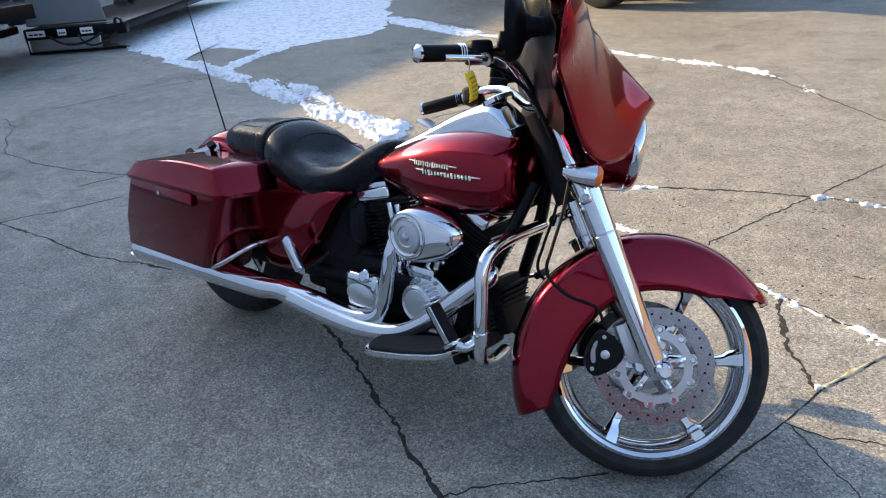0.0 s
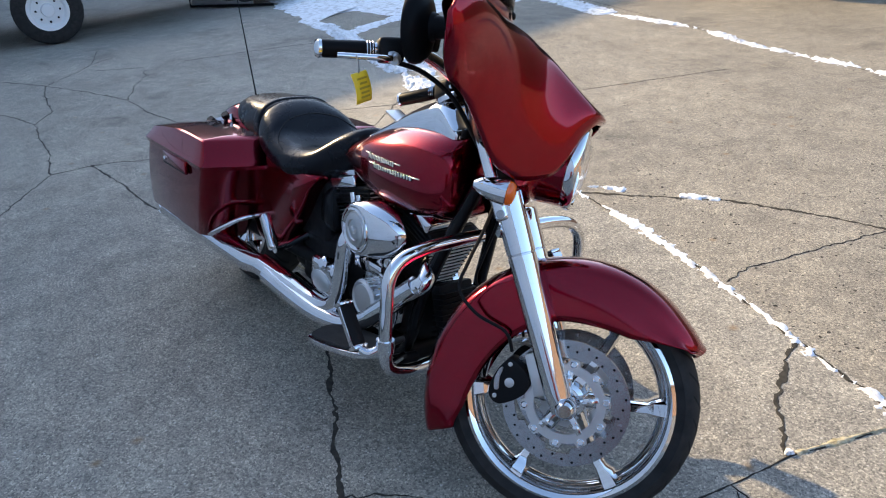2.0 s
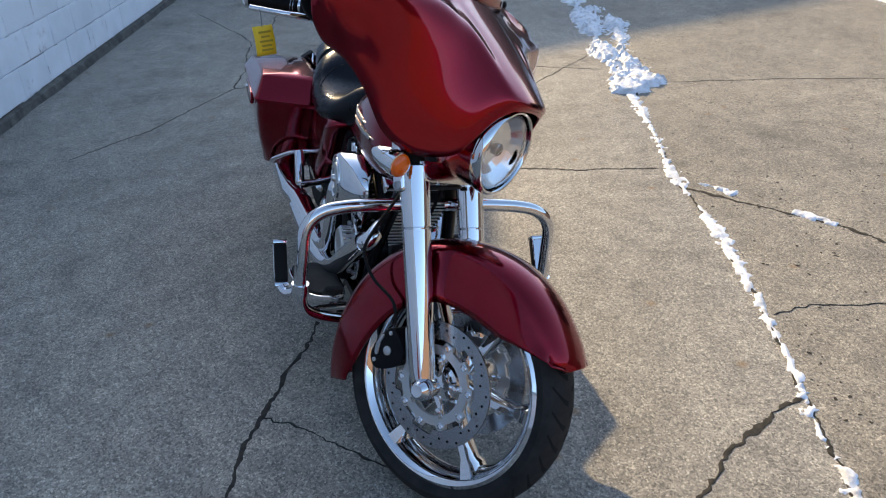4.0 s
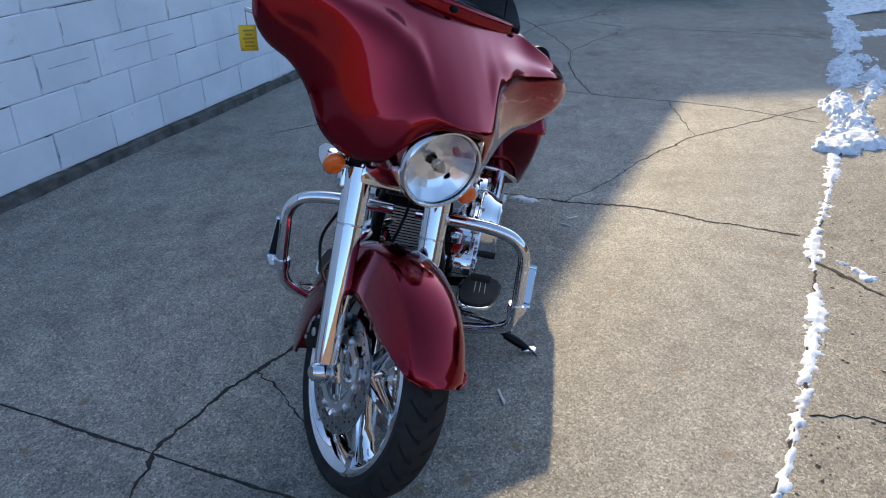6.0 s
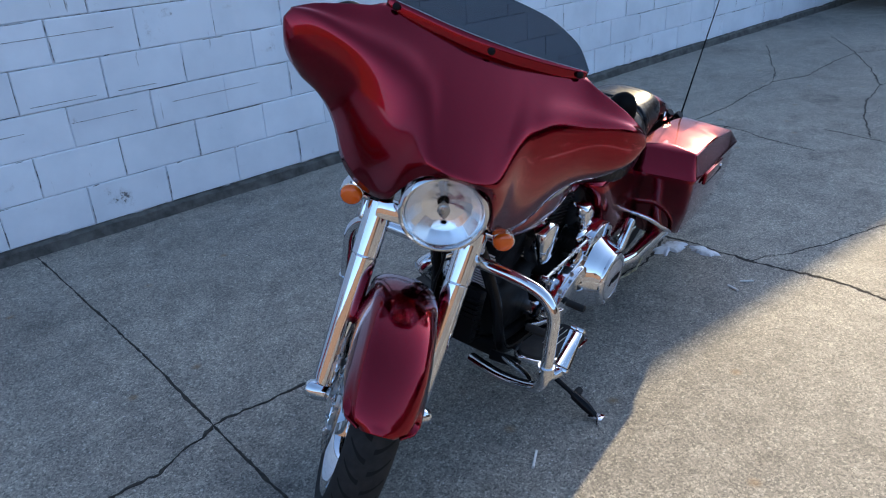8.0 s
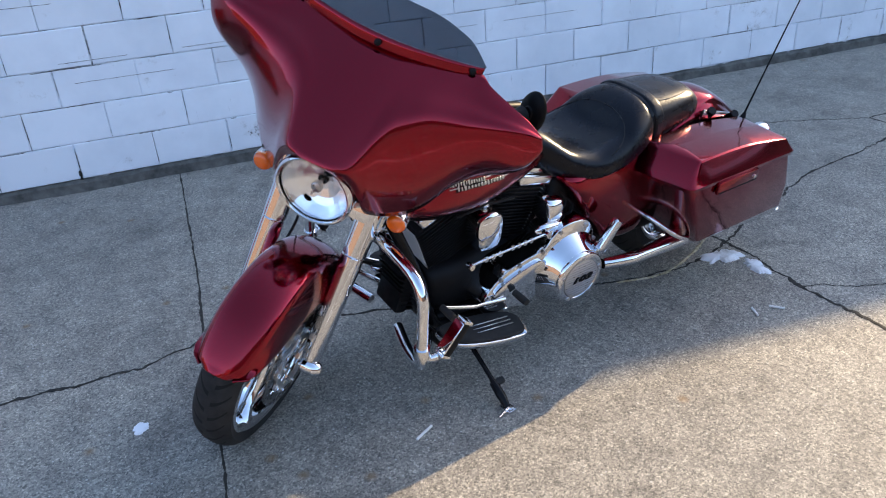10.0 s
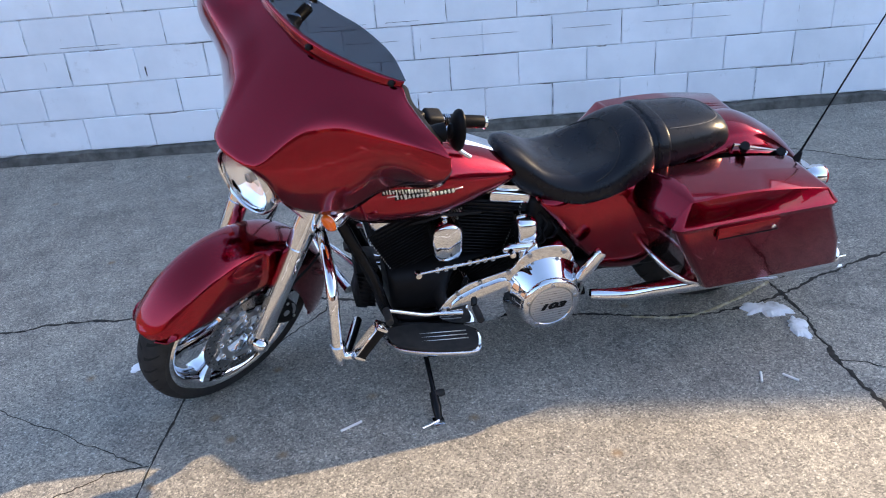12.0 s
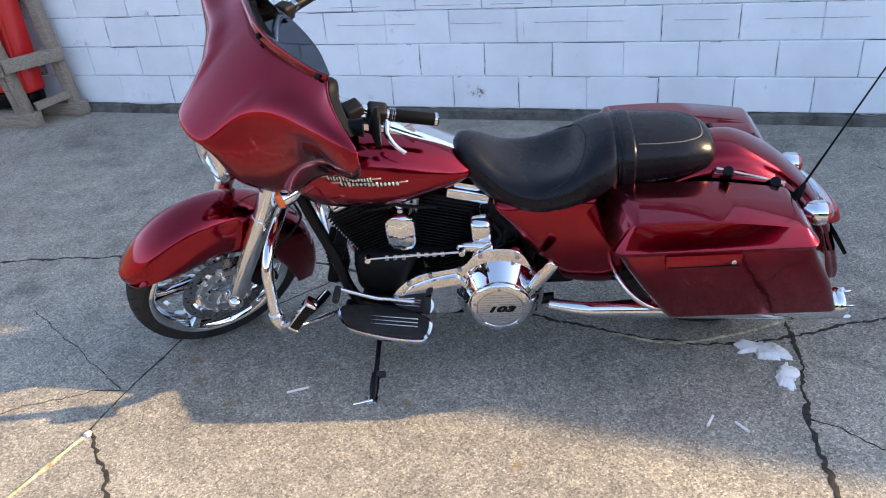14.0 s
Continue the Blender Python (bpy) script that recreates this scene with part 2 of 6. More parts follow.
def plate(outline, y0, y1, bevel=0.004, seg=2):
    """A side-view outline of (x, z) made thick from y0 to y1."""
    bm = bmesh.new()
    a = [bm.verts.new((x, y0, z)) for x, z in outline]
    b = [bm.verts.new((x, y1, z)) for x, z in outline]
    n = len(a)
    bm.faces.new(a)
    bm.faces.new(b[::-1])
    for i in range(n):
        bm.faces.new((a[i], b[i], b[(i + 1) % n], a[(i + 1) % n]))
    bmesh.ops.recalc_face_normals(bm, faces=bm.faces)
    if bevel:
        bmesh.ops.bevel(bm, geom=bm.edges[:], offset=bevel, segments=seg, profile=0.6, affect="EDGES", clamp_overlap=True)
    return bm


def rounded(outline, n=5):
    """A closed outline drawn smoothly through its corners."""
    pts = [Vector((x, 0, z)) for x, z in outline]
    k, out = len(pts), []
    for i in range(k):
        a, b, c, d = pts[i - 1], pts[i], pts[(i + 1) % k], pts[(i + 2) % k]
        for j in range(n):
            t = j / n
            q = 0.5 * (2 * b + (c - a) * t + (2 * a - 5 * b + 4 * c - d) * t * t + (3 * b - a - 3 * c + d) * t ** 3)
            out.append((q.x, q.z))
    return out


def mirrored(bm):
    bmesh.ops.scale(bm, vec=(1, -1, 1), verts=bm.verts)
    bmesh.ops.reverse_faces(bm, faces=bm.faces)
    return bm


def oval(cx, cy, cz, ry, rz, e=2.4, n=28, flat=1.0):
    """A rounded upright ring across the bike at x = cx; flat squeezes its lower half."""
    out = []
    for j in range(n):
        t = 2 * math.pi * j / n
        s, c = math.sin(t), math.cos(t)
        y = ry * math.copysign(abs(c) ** (2 / e), c)
        z = rz * math.copysign(abs(s) ** (2 / e), s)
        out.append(Vector((cx, cy + y, cz + (z * flat if z < 0 else z))))
    return out

# ---- the ground ----
def ground_sheet():
    bm = bmesh.new()
    xs = [-400, -60, -20, -10, -5, -2, 0, 2, 5, 10, 20, 60, 400]
    grid = [[bm.verts.new((x, y, 0)) for x in xs] for y in xs]
    for r, s in zip(grid, grid[1:]):
        for i in range(len(xs) - 1):
            bm.faces.new((r[i], r[i + 1], s[i + 1], s[i]))
    return tagged(part("ground", bm, CONCRETE), "weathered grey concrete yard with cracks and stains", "ground", kind="structure")


ground = ground_sheet()
rng = random.Random(4)


def crack(points, width, lift=0.0025, jitter=0.016, step=0.013):
    """A crooked open crack, dark with dirt, in the yard's surface."""
    line = []
    pts = [Vector((x, y, 0)) for x, y in points]
    for a, b in zip(pts, pts[1:]):
        k = max(2, int((b - a).length / step))
        side = (b - a).normalized().cross(Vector((0, 0, 1)))
        for i in range(k):
            p = a.lerp(b, i / k)
            j = noise.noise(p * 9) * jitter + noise.noise(p * 40) * jitter * 0.6 + noise.noise(p * 110) * jitter * 0.25
            line.append(p + side * j)
    line.append(pts[-1])
    bm = bmesh.new()
    rows = []
    for i, p in enumerate(line):
        d = (line[min(i + 1, len(line) - 1)] - line[max(i - 1, 0)]).normalized()
        side = d.cross(Vector((0, 0, 1)))
        w = (1.5 if width > 0.0105 else 1.15) * width * (0.12 + 1.1 * abs(noise.noise(p * 14 + Vector((7, 3, 0)))) + 0.75 * max(0.0, noise.noise(p * 3.1)) + 0.5 * rng.random())
        if i in (0, len(line) - 1):
            w *= 0.3
        rows.append([bm.verts.new(p + side * (w * s) + Vector((0, 0, lift if s == 0 else 0.0008))) for s in (-0.5, 0, 0.5)])
    for a, b in zip(rows, rows[1:]):
        for i in range(2):
            bm.faces.new((a[i], a[i + 1], b[i + 1], b[i]))
    return part("crack", bm, DIRT, ground)


CRACKS = [
    (0.010, [(-2.99, -0.30), (-3.5, -0.19), (-3.81, -0.17), (-4.26, -0.10), (-4.57, 0.09), (-5.1, 0.16), (-5.54, 0.27), (-5.89, 0.63), (-6.12, 0.82), (-6.27, 1.07)]),
    (0.008, [(-6.12, 0.82), (-6.91, 1.10)]),
    (0.008, [(-4.26, -0.10), (-4.57, -0.15), (-5.02, -0.29), (-5.68, -0.48)]),
    (0.010, [(-5.54, 0.27), (-4.91, 0.48), (-4.39, 0.60), (-3.87, 0.58), (-3.52, 0.62), (-3.03, 0.73)]),
    (0.008, [(-4.39, 0.60), (-4.8, 0.78), (-5.14, 1.0), (-5.51, 1.10), (-5.79, 0.75)]),
    (0.006, [(-5.54, 0.27), (-5.82, 0.16), (-6.26, -0.04)]),
    (0.006, [(-5.45, 1.44), (-5.26, 2.11), (-5.0, 2.80)]),
    (0.014, [(-0.62, 1.49), (-0.47, 1.57), (-0.34, 1.66), (-0.03, 1.86), (0.28, 1.97), (0.68, 2.04), (0.84, 2.03), (1.9, 2.2)]),
    (0.016, [(0.77, 1.03), (0.84, 0.80), (0.92, 0.67), (1.025, 0.53)]),
    (0.0095, [(1.9, 2.5), (1.14, 0.80), (1.03, 0.53), (0.99, 0.34), (0.915, 0.08), (0.85, -0.22), (0.76, -0.55), (0.62, -1.05), (0.31, -2.31)]),
    (0.004, [(0.99, 0.34), (1.11, 0.33), (1.25, 0.38), (1.6, 0.55)]),
    (0.004, [(1.01, 0.33), (1.23, 0.13), (1.6, -0.19)]),
    (0.013, [(-0.45, 0.02), (-0.06, -0.18), (0.16, -0.31), (0.365, -0.41), (0.46, -0.46), (0.75, -0.55), (1.0, -0.52), (1.39, -0.61), (2.0, -0.62), (3.2, -0.7)]),
    (0.008, [(0.36, -0.41), (0.44, -0.31), (0.68, -0.1)]),
    (0.011, [(-0.45, 0.02), (-0.73, 0.14), (-0.9, 0.18), (-1.16, 0.16), (-1.34, 0.10), (-2.05, -0.05), (-2.58, -0.06), (-2.98, -0.08)]),
    (0.009, [(-2.01, -1.19), (-2.33, -0.80), (-2.71, -0.52), (-2.99, -0.30), (-2.97, -0.06), (-2.80, 0.2), (-2.67, 0.49)]),
    (0.012, [(-1.19, 0.06), (-1.17, 0.28), (-1.10, 0.53), (-1.07, 0.87), (-0.92, 1.21), (-0.82, 1.51)]),
    (0.008, [(-1.10, 0.54), (-1.34, 0.74), (-1.70, 0.94), (-2.14, 1.28), (-2.53, 1.78), (-2.80, 2.11)]),
    (0.006, [(-2.14, 1.28), (-2.87, 1.21)]),
    (0.006, [(-3.11, 0.46), (-2.96, 0.89), (-2.87, 1.25), (-2.75, 1.57), (-2.45, 2.03)]),
    (0.006, [(-2.0, 2.30), (-1.81, 2.90), (-1.36, 3.94)]),
    (0.008, [(0.39, 1.22), (0.39, 1.38), (0.51, 1.74), (0.8, 2.6)]),
    (0.010, [(-5.76, 3.19), (-4.2, 2.72), (-2.72, 2.22), (-1.53, 1.84), (-0.74, 1.54), (-0.19, 1.40), (0.38, 1.20), (0.77, 1.04), (0.98, 0.96), (1.17, 0.88)]),
    (0.010, [(-5.5, 6.2), (-2.46, 5.05), (-1.72, 4.72), (-1.15, 4.56), (-0.37, 4.32), (0.17, 3.81), (0.9, 3.1)]),
]
for w, pts in CRACKS:
    crack(pts, w, jitter=0.004 if w == 0.0095 else 0.016)



def pits(count, seed):
    """Small broken-out pits in the older slab past the long joint."""
    r = random.Random(seed)
    verts, faces = [], []
    while len(faces) < count:
        x, y = r.uniform(-5.0, 3.6), r.uniform(0.9, 6.5)
        past = 0.314 * x + 0.949 * y - 1.26
        if past < 0 or r.random() > (0.9 if past < 2.0 else 0.5):
            continue
        big = r.choice((0.0018, 0.0022, 0.003, 0.0035, 0.0045, 0.006))
        turn, long_ = r.uniform(0, 3.14), r.uniform(1.0, 1.7)
        k = len(verts)
        for j in range(8):
            a = 2 * math.pi * j / 8
            q = big * r.uniform(0.6, 1.25)
            u, v = q * long_ * math.cos(a), q * math.sin(a)
            verts.append((x + u * math.cos(turn) - v * math.sin(turn), y + u * math.sin(turn) + v * math.cos(turn), 0.0012))
        faces.append(tuple(range(k, k + 8)))
    me = bpy.data.meshes.new("pit")
    me.from_pydata(verts, [], faces)
    me.materials.append(DIRT)
    ob = new("surface_wear", me)
    return tagged(ob, "small dark broken-out pits in the old concrete", "pits", kind="stuff")


pits(6500, 12)


def snow_run(points, width, height, seed, gap=0.0):
    """A ragged run of old snow left along a joint: a low sheet whose thin parts sink below the ground."""
    line = catmull([(x, y, 0) for x, y in points], 24)
    fine = []
    for a, b in zip(line, line[1:]):
        n = max(1, round((b - a).length / 0.014))
        fine += [a.lerp(b, i / n) for i in range(n)]
    bm = bmesh.new()
    k = 19
    rows = []
    off = Vector((seed * 3.7, 0, 0))
    for i, p in enumerate(fine):
        d = (fine[min(i + 6, len(fine) - 1)] - fine[max(i - 6, 0)]).normalized()
        side = d.cross(Vector((0, 0, 1)))
        q = p * 2.6 + off
        full = 0.22 + 0.85 * noise.noise(q) + 0.25 * noise.noise(q * 3) - gap
        end = min(1.0, i / 4, (len(fine) - 1 - i) / 4)
        row = []
        for j in range(k):
            s = 2 * j / (k - 1) - 1
            v = p + side * (width * 0.70 * s)
            rough = 0.42 * noise.noise(v * 26 + off) + 0.26 * noise.noise(v * 75 + off)
            f = full * end - abs(s) * 1.1 + rough * 1.35
            v.z = max(-0.004, min(1.0, f * 2.2) * height * (0.75 + 0.5 * noise.noise(v * 40)) if f > 0 else -0.004)
            row.append(bm.verts.new(v))
        rows.append(row)
    for a, b in zip(rows, rows[1:]):
        for j in range(k - 1):
            if max(v.co.z for v in (a[j], a[j + 1], b[j + 1], b[j])) > 0:
                bm.faces.new((a[j], a[j + 1], b[j + 1], b[j]))
    bmesh.ops.delete(bm, geom=[v for v in bm.verts if not v.link_faces], context="VERTS")
    return tagged(part("snow", bm, SNOW, sharp=60), "ragged strip of old white snow along a joint", "snow", kind="stuff")


snow_run([(-5.76, 3.19), (-4.2, 2.72), (-2.72, 2.22), (-1.85, 1.95)], 0.17, 0.045, 1, -0.45)
snow_run([(-1.9, 1.96), (-1.53, 1.84), (-1.2, 1.72), (-0.9, 1.60)], 0.085, 0.012, 19, -0.25)
snow_run([(-0.95, 1.62), (-0.74, 1.54), (-0.19, 1.40), (0.38, 1.20), (0.77, 1.04)], 0.075, 0.009, 2)
snow_run([(0.72, 1.06), (0.90, 0.98), (1.05, 0.93), (1.2, 0.86)], 0.09, 0.012, 3)
snow_run([(1.14, 0.82), (1.25, 0.98), (1.45, 1.25), (1.8, 1.5)], 0.09, 0.018, 8)
snow_run([(-0.60, 1.58), (-0.53, 1.63), (-0.43, 1.67)], 0.07, 0.012, 11, -0.3)
snow_run([(-0.22, 1.77), (-0.13, 1.82), (-0.05, 1.86)], 0.06, 0.010, 13, -0.3)
snow_run([(-3.6, 5.22), (-2.46, 5.05), (-1.72, 4.72), (-1.15, 4.56), (-0.37, 4.32), (0.17, 3.81)], 0.16, 0.02, 4)
snow_run([(0.60, 2.02), (0.72, 2.05), (0.9, 2.03), (1.2, 2.08)], 0.08, 0.02, 7)


# Pale colour that paints a sunlit edge along a joint.
LIT_STRIP = material("sunlit_edge_tint", (0.3, 0.26, 0.08), 0.95)
feed(LIT_STRIP, "Base Color", ramp(LIT_STRIP, noise_of(LIT_STRIP, 45, 5), [(0.3, (0.16, 0.135, 0.075)), (0.5, (0.42, 0.37, 0.24)), (0.7, (0.62, 0.58, 0.46))]))
bump(LIT_STRIP, noise_of(LIT_STRIP, 220), 0.8, 0.006)


def lit_strip_run(points, width):
    """A low pale strip along a joint; the sunlit edge is put into its colour."""
    line_ = catmull([(x, y, 0) for x, y in points], 40)
    rows = []
    for i, p in enumerate(line_):
        d = (line_[min(i + 3, len(line_) - 1)] - line_[max(i - 3, 0)]).normalized()
        side = d.cross(Vector((0, 0, 1)))
        w = width * (0.55 + 0.7 * noise.noise(p * 11) + 0.4 * noise.noise(p * 45))
        rows.append([p + side * (w * q) + Vector((0, 0, max(-0.002, 0.006 * (1 - abs(q) * 1.2) + 0.003 * noise.noise(p * 60 + Vector((q * 5, 0, 0)))))) for q in (-1, -0.6, -0.2, 0.2, 0.6, 1)])
    ob = part("grit", loft(rows, closed=False), LIT_STRIP, sharp=60)
    return tagged(ob, "pale yellow strip along a joint with a sunlit look painted in", "grit", kind="stuff")


lit_strip_run([(1.035, 0.555), (1.07, 0.64), (1.12, 0.76), (1.20, 0.93), (1.32, 1.2)], 0.016)
lit_strip_run([(-1.19, 0.06), (-1.0, 0.13), (-0.80, 0.165), (-0.62, 0.10)], 0.012)


def snow_field(outline, seed, ragged=1.0, deep=1.0, fine=1.0):
    """A thin white patch with a ragged edge, used for trodden snow, ice and a stone."""
    bm = bmesh.new()
    pts = [Vector((x, y, 0)) for x, y in outline]
    edge = catmull(pts + pts[:1], 45)[:-1]
    mid_pt = sum(pts, Vector()) / len(pts)
    rings = 9
    rows = []
    for p in edge:
        d = (p - mid_pt).normalized()
        q = p + d * ragged * (0.22 * noise.noise(p * 1.3 * fine + Vector((seed, 0, 0))) + 0.15 * noise.noise(p * 4 * fine) + 0.09 * noise.noise(p * 11 * fine))
        row = []
        for k in range(rings):
            f = k / (rings - 1)
            v = mid_pt.lerp(q, f)
            v.z = deep * (0.028 + 0.02 * noise.noise(v * 2) + 0.008 * noise.noise(v * 7)) * (1 - f ** 6) - (0.002 if k == rings - 1 else 0)
            row.append(bm.verts.new(v))
        rows.append(row)
    for a, b in zip(rows, rows[1:] + rows[:1]):
        for k in range(rings - 1):
            bm.faces.new((a[k], a[k + 1], b[k + 1], b[k]))
    bmesh.ops.remove_doubles(bm, verts=bm.verts, dist=1e-5)
    return tagged(part("snow", bm, SNOW, sharp=60), "thin white patch of trodden snow, ice or stone", "snow", kind="stuff")


snow_field([(-10.9, 5.0), (-9.2, 4.2), (-8.2, 3.68), (-7.0, 3.34), (-6.2, 3.27), (-6.35, 3.6), (-6.35, 3.92), (-5.85, 3.92), (-5.42, 4.1), (-5.2, 4.55), (-4.92, 4.9), (-5.0, 5.4), (-5.46, 5.95), (-6.6, 7.2), (-7.4, 8.4), (-11.0, 8.6)], 2, 0.55)
snow_run([(-6.4, 3.27), (-5.9, 3.18), (-5.2, 3.04), (-4.5, 2.82)], 0.16, 0.02, 15, -0.5)
snow_run([(-5.15, 3.08), (-5.32, 3.45), (-5.42, 3.8), (-5.5, 4.15)], 0.22, 0.02, 16, -0.5)
snow_run([(-5.6, 6.0), (-4.9, 5.72), (-4.3, 5.48), (-3.55, 5.2)], 0.26, 0.022, 17, -0.6)
snow_run([(-4.3, 2.86), (-3.85, 2.82), (-3.4, 2.66), (-2.65, 2.33), (-1.95, 2.10)], 0.22, 0.045, 18, -0.25)
snow_field([(-0.99, 0.17), (-1.05, 0.165), (-1.13, 0.19), (-1.135, 0.25), (-1.08, 0.26), (-1.01, 0.24)], 7, 0.22, 0.5, 7.0)
# a small frosty ice spot
snow_field([(1.055, -0.208), (1.075, -0.214), (1.092, -0.20), (1.082, -0.185), (1.06, -0.185)], 5, 0.12, 0.14, 11.0)
# a small white stone, built as a snow patch
snow_field([(1.010, 0.535), (1.03, 0.53), (1.04, 0.55), (1.025, 0.565), (1.008, 0.555)], 6, 0.06, 0.35, 9.0)
snow_field([(-1.09, 0.29), (-1.125, 0.30), (-1.12, 0.36), (-1.10, 0.42), (-1.075, 0.40), (-1.08, 0.34)], 9, 0.16, 0.4, 7.0)

# ---- the white block wall, the buildings round the yard and an added shade caster ----
TO_WALL = math.atan2(1.132, -4.872)
WALL = Matrix.Translation((2.642, -2.875, 0)) @ Matrix.Rotation(TO_WALL, 4, "Z")   # x along the wall, y into the building
WALL_X0, WALL_X1 = -9.0, 30.0
JOINT = material("painted_joints", (0.5, 0.5, 0.5), 0.85)
feed(JOINT, "Base Color", ramp(JOINT, noise_of(JOINT, 3.2, 6, 0.75), [(0.36, (0.02, 0.02, 0.02)), (0.43, (0.18, 0.185, 0.20)), (0.48, (0.52, 0.54, 0.57)), (0.54, (0.84, 0.87, 0.92))]))


def eaves(s):
    return 3.83 + 0.085 * (s - 10.2)


def building():
    b = bmesh.new()
    lo = [b.verts.new((s, y, 0)) for s, y in ((WALL_X0, 0.008), (WALL_X1, 0.008), (WALL_X1, 9), (WALL_X0, 9))]
    hi = [b.verts.new((s, y, eaves(s))) for s, y in ((WALL_X0, 0.008), (WALL_X1, 0.008), (WALL_X1, 9), (WALL_X0, 9))]
    for k in range(4):
        b.faces.new((lo[k], lo[(k + 1) % 4], hi[(k + 1) % 4], hi[k]))
    b.faces.new(hi)
    ob = part("wall_south", b, JOINT)
    ob.matrix_world = WALL
    return tagged(ob, "white painted concrete block wall of a workshop", "wall", kind="structure")


wall = building()


def roof():
    """Dark felt over the workshop, with a small overhang."""
    b = bmesh.new()
    for dz in (0.01, 0.09):
        for s, y in ((WALL_X0 - 0.1, -0.02), (WALL_X1 + 0.1, -0.02), (WALL_X1 + 0.1, 9.1), (WALL_X0 - 0.1, 9.1)):
            b.verts.new((s, y, eaves(s) + dz))
    b.verts.ensure_lookup_table()
    v = b.verts
    for q in ((0, 1, 2, 3), (7, 6, 5, 4), (0, 4, 5, 1), (1, 5, 6, 2), (2, 6, 7, 3), (3, 7, 4, 0)):
        b.faces.new([v[k] for k in q])
    m = material("roofing_felt", (0.05, 0.05, 0.052), 0.9)
    feed(m, "Base Color", ramp(m, noise_of(m, 3, 5), [(0.3, (0.035, 0.035, 0.037)), (0.7, (0.08, 0.08, 0.082))]))
    return part("roof", b, m, wall)


roof()


def footing():
    """The bare dark foot of the wall, rough along its top."""
    b = bmesh.new()
    rows = []
    n = 340
    for i in range(n + 1):
        s = -3.0 + 15.0 * i / n
        h = 0.052 + 0.016 * noise.noise(Vector((s * 3.1, 0, 0))) + 0.012 * noise.noise(Vector((s * 17, 4, 0)))
        d = 0.030 + 0.014 * noise.noise(Vector((s * 2.3, 8, 0))) + 0.006 * noise.noise(Vector((s * 19, 2, 0)))
        rows.append([Vector((s, -d - 0.012, -0.003)), Vector((s, -d - 0.004, h * 0.4)), Vector((s, -d, h * 0.85)), Vector((s, -d * 0.5, h)), Vector((s, 0.006, h + 0.004))])
    ob = part("footing", loft(rows, closed=False), BASE, wall)
    return ob


footing()


def neighbour(name, cx, cy, sx, sy, h, turn, mat, label):
    b = rbox((sx, sy, h), Matrix.Translation((0, 0, h / 2)), 0)
    rbox((sx + 0.6, sy + 0.6, 0.4), Matrix.Translation((0, 0, h + 0.2)), 0, bm=b)
    ob = part(name, b, mat)
    ob.matrix_world = Matrix.Translation((cx, cy, 0)) @ Matrix.Rotation(turn, 4, "Z")
    return tagged(ob, label, "building", kind="structure")


BRICK = material("dull_brick", (0.16, 0.10, 0.08), 0.9)
feed(BRICK, "Base Color", ramp(BRICK, noise_of(BRICK, 3, 5), [(0.3, (0.09, 0.06, 0.05)), (0.7, (0.2, 0.13, 0.1))]))
# The west block is added out of view; its height sets the shadow's edge.
neighbour("shade_caster_west", -23.6, 8.0, 6.0, 44.0, 6.45, radians(12), BRICK, "unseen plain brick block added to shade the end of the yard")
neighbour("wall_north", 4.0, 34.0, 46.0, 6.0, 7.0, radians(-6), BRICK, "plain brick building across the yard")
neighbour("wall_east", 27.0, 8.0, 6.0, 40.0, 6.0, radians(8), BRICK, "plain low brick building beyond the yard")


def treeline():
    """Bare woods far behind the yard."""
    b = bmesh.new()
    n = 240
    lo, hi = [], []
    for i in range(n):
        a = 2 * math.pi * i / n
        r = 85 + 6 * noise.noise(Vector((math.cos(a) * 3, math.sin(a) * 3, 0)))
        h = 9 + 4 * noise.noise(Vector((math.cos(a) * 9, math.sin(a) * 9, 2))) + 2.5 * noise.noise(Vector((math.cos(a) * 40, math.sin(a) * 40, 5)))
        lo.append(b.verts.new((r * math.cos(a), r * math.sin(a), -0.2)))
        hi.append(b.verts.new((r * math.cos(a), r * math.sin(a), h)))
    for i in range(n):
        b.faces.new((lo[i], lo[(i + 1) % n], hi[(i + 1) % n], hi[i]))
    m = material("bare_woods", (0.07, 0.06, 0.05), 0.95)
    feed(m, "Base Color", ramp(m, noise_of(m, 0.6, 6), [(0.3, (0.04, 0.035, 0.03)), (0.7, (0.11, 0.095, 0.08))]))
    return tagged(part("backdrop", b, m), "bare brown winter woods far behind the yard", "woods", kind="structure")


treeline()

from mathutils.bvhtree import BVHTree

# ---- the motorcycle ----
MID = -0.010                                     # the bike's middle plane
bike = tagged(new("motorcycle"), "deep red touring motorcycle with batwing fairing leaning on its kickstand", "motorcycle")
bike.matrix_world = pose(0, 0.01, 0, -9.5)
HEAD, RAKE, STEER = Vector((0.49, -0.012, 0.709)), radians(26), radians(40)
FORK = Matrix.Translation(HEAD) @ Matrix.Rotation(STEER, 4, Vector((-math.sin(RAKE), 0, math.cos(RAKE)))) @ Matrix.Translation(-HEAD)
WHEEL_TURN = Matrix.Translation(HEAD) @ Matrix.Rotation(STEER - radians(3.5), 4, Vector((-math.sin(RAKE), 0, math.cos(RAKE)))) @ Matrix.Translation(-HEAD)
FRONT_AXLE, REAR_AXLE = Vector((0.716, -0.012, 0.278)), Vector((-0.925, MID, 0.314))
ACROSS = Matrix.Rotation(radians(-90), 4, "X")   # turns a lathe's z to the bike's y


def at(p, m=ACROSS):
    return Matrix.Translation(p) @ m


GROOVE = material("tread_groove", (0.003, 0.003, 0.003), 0.95)


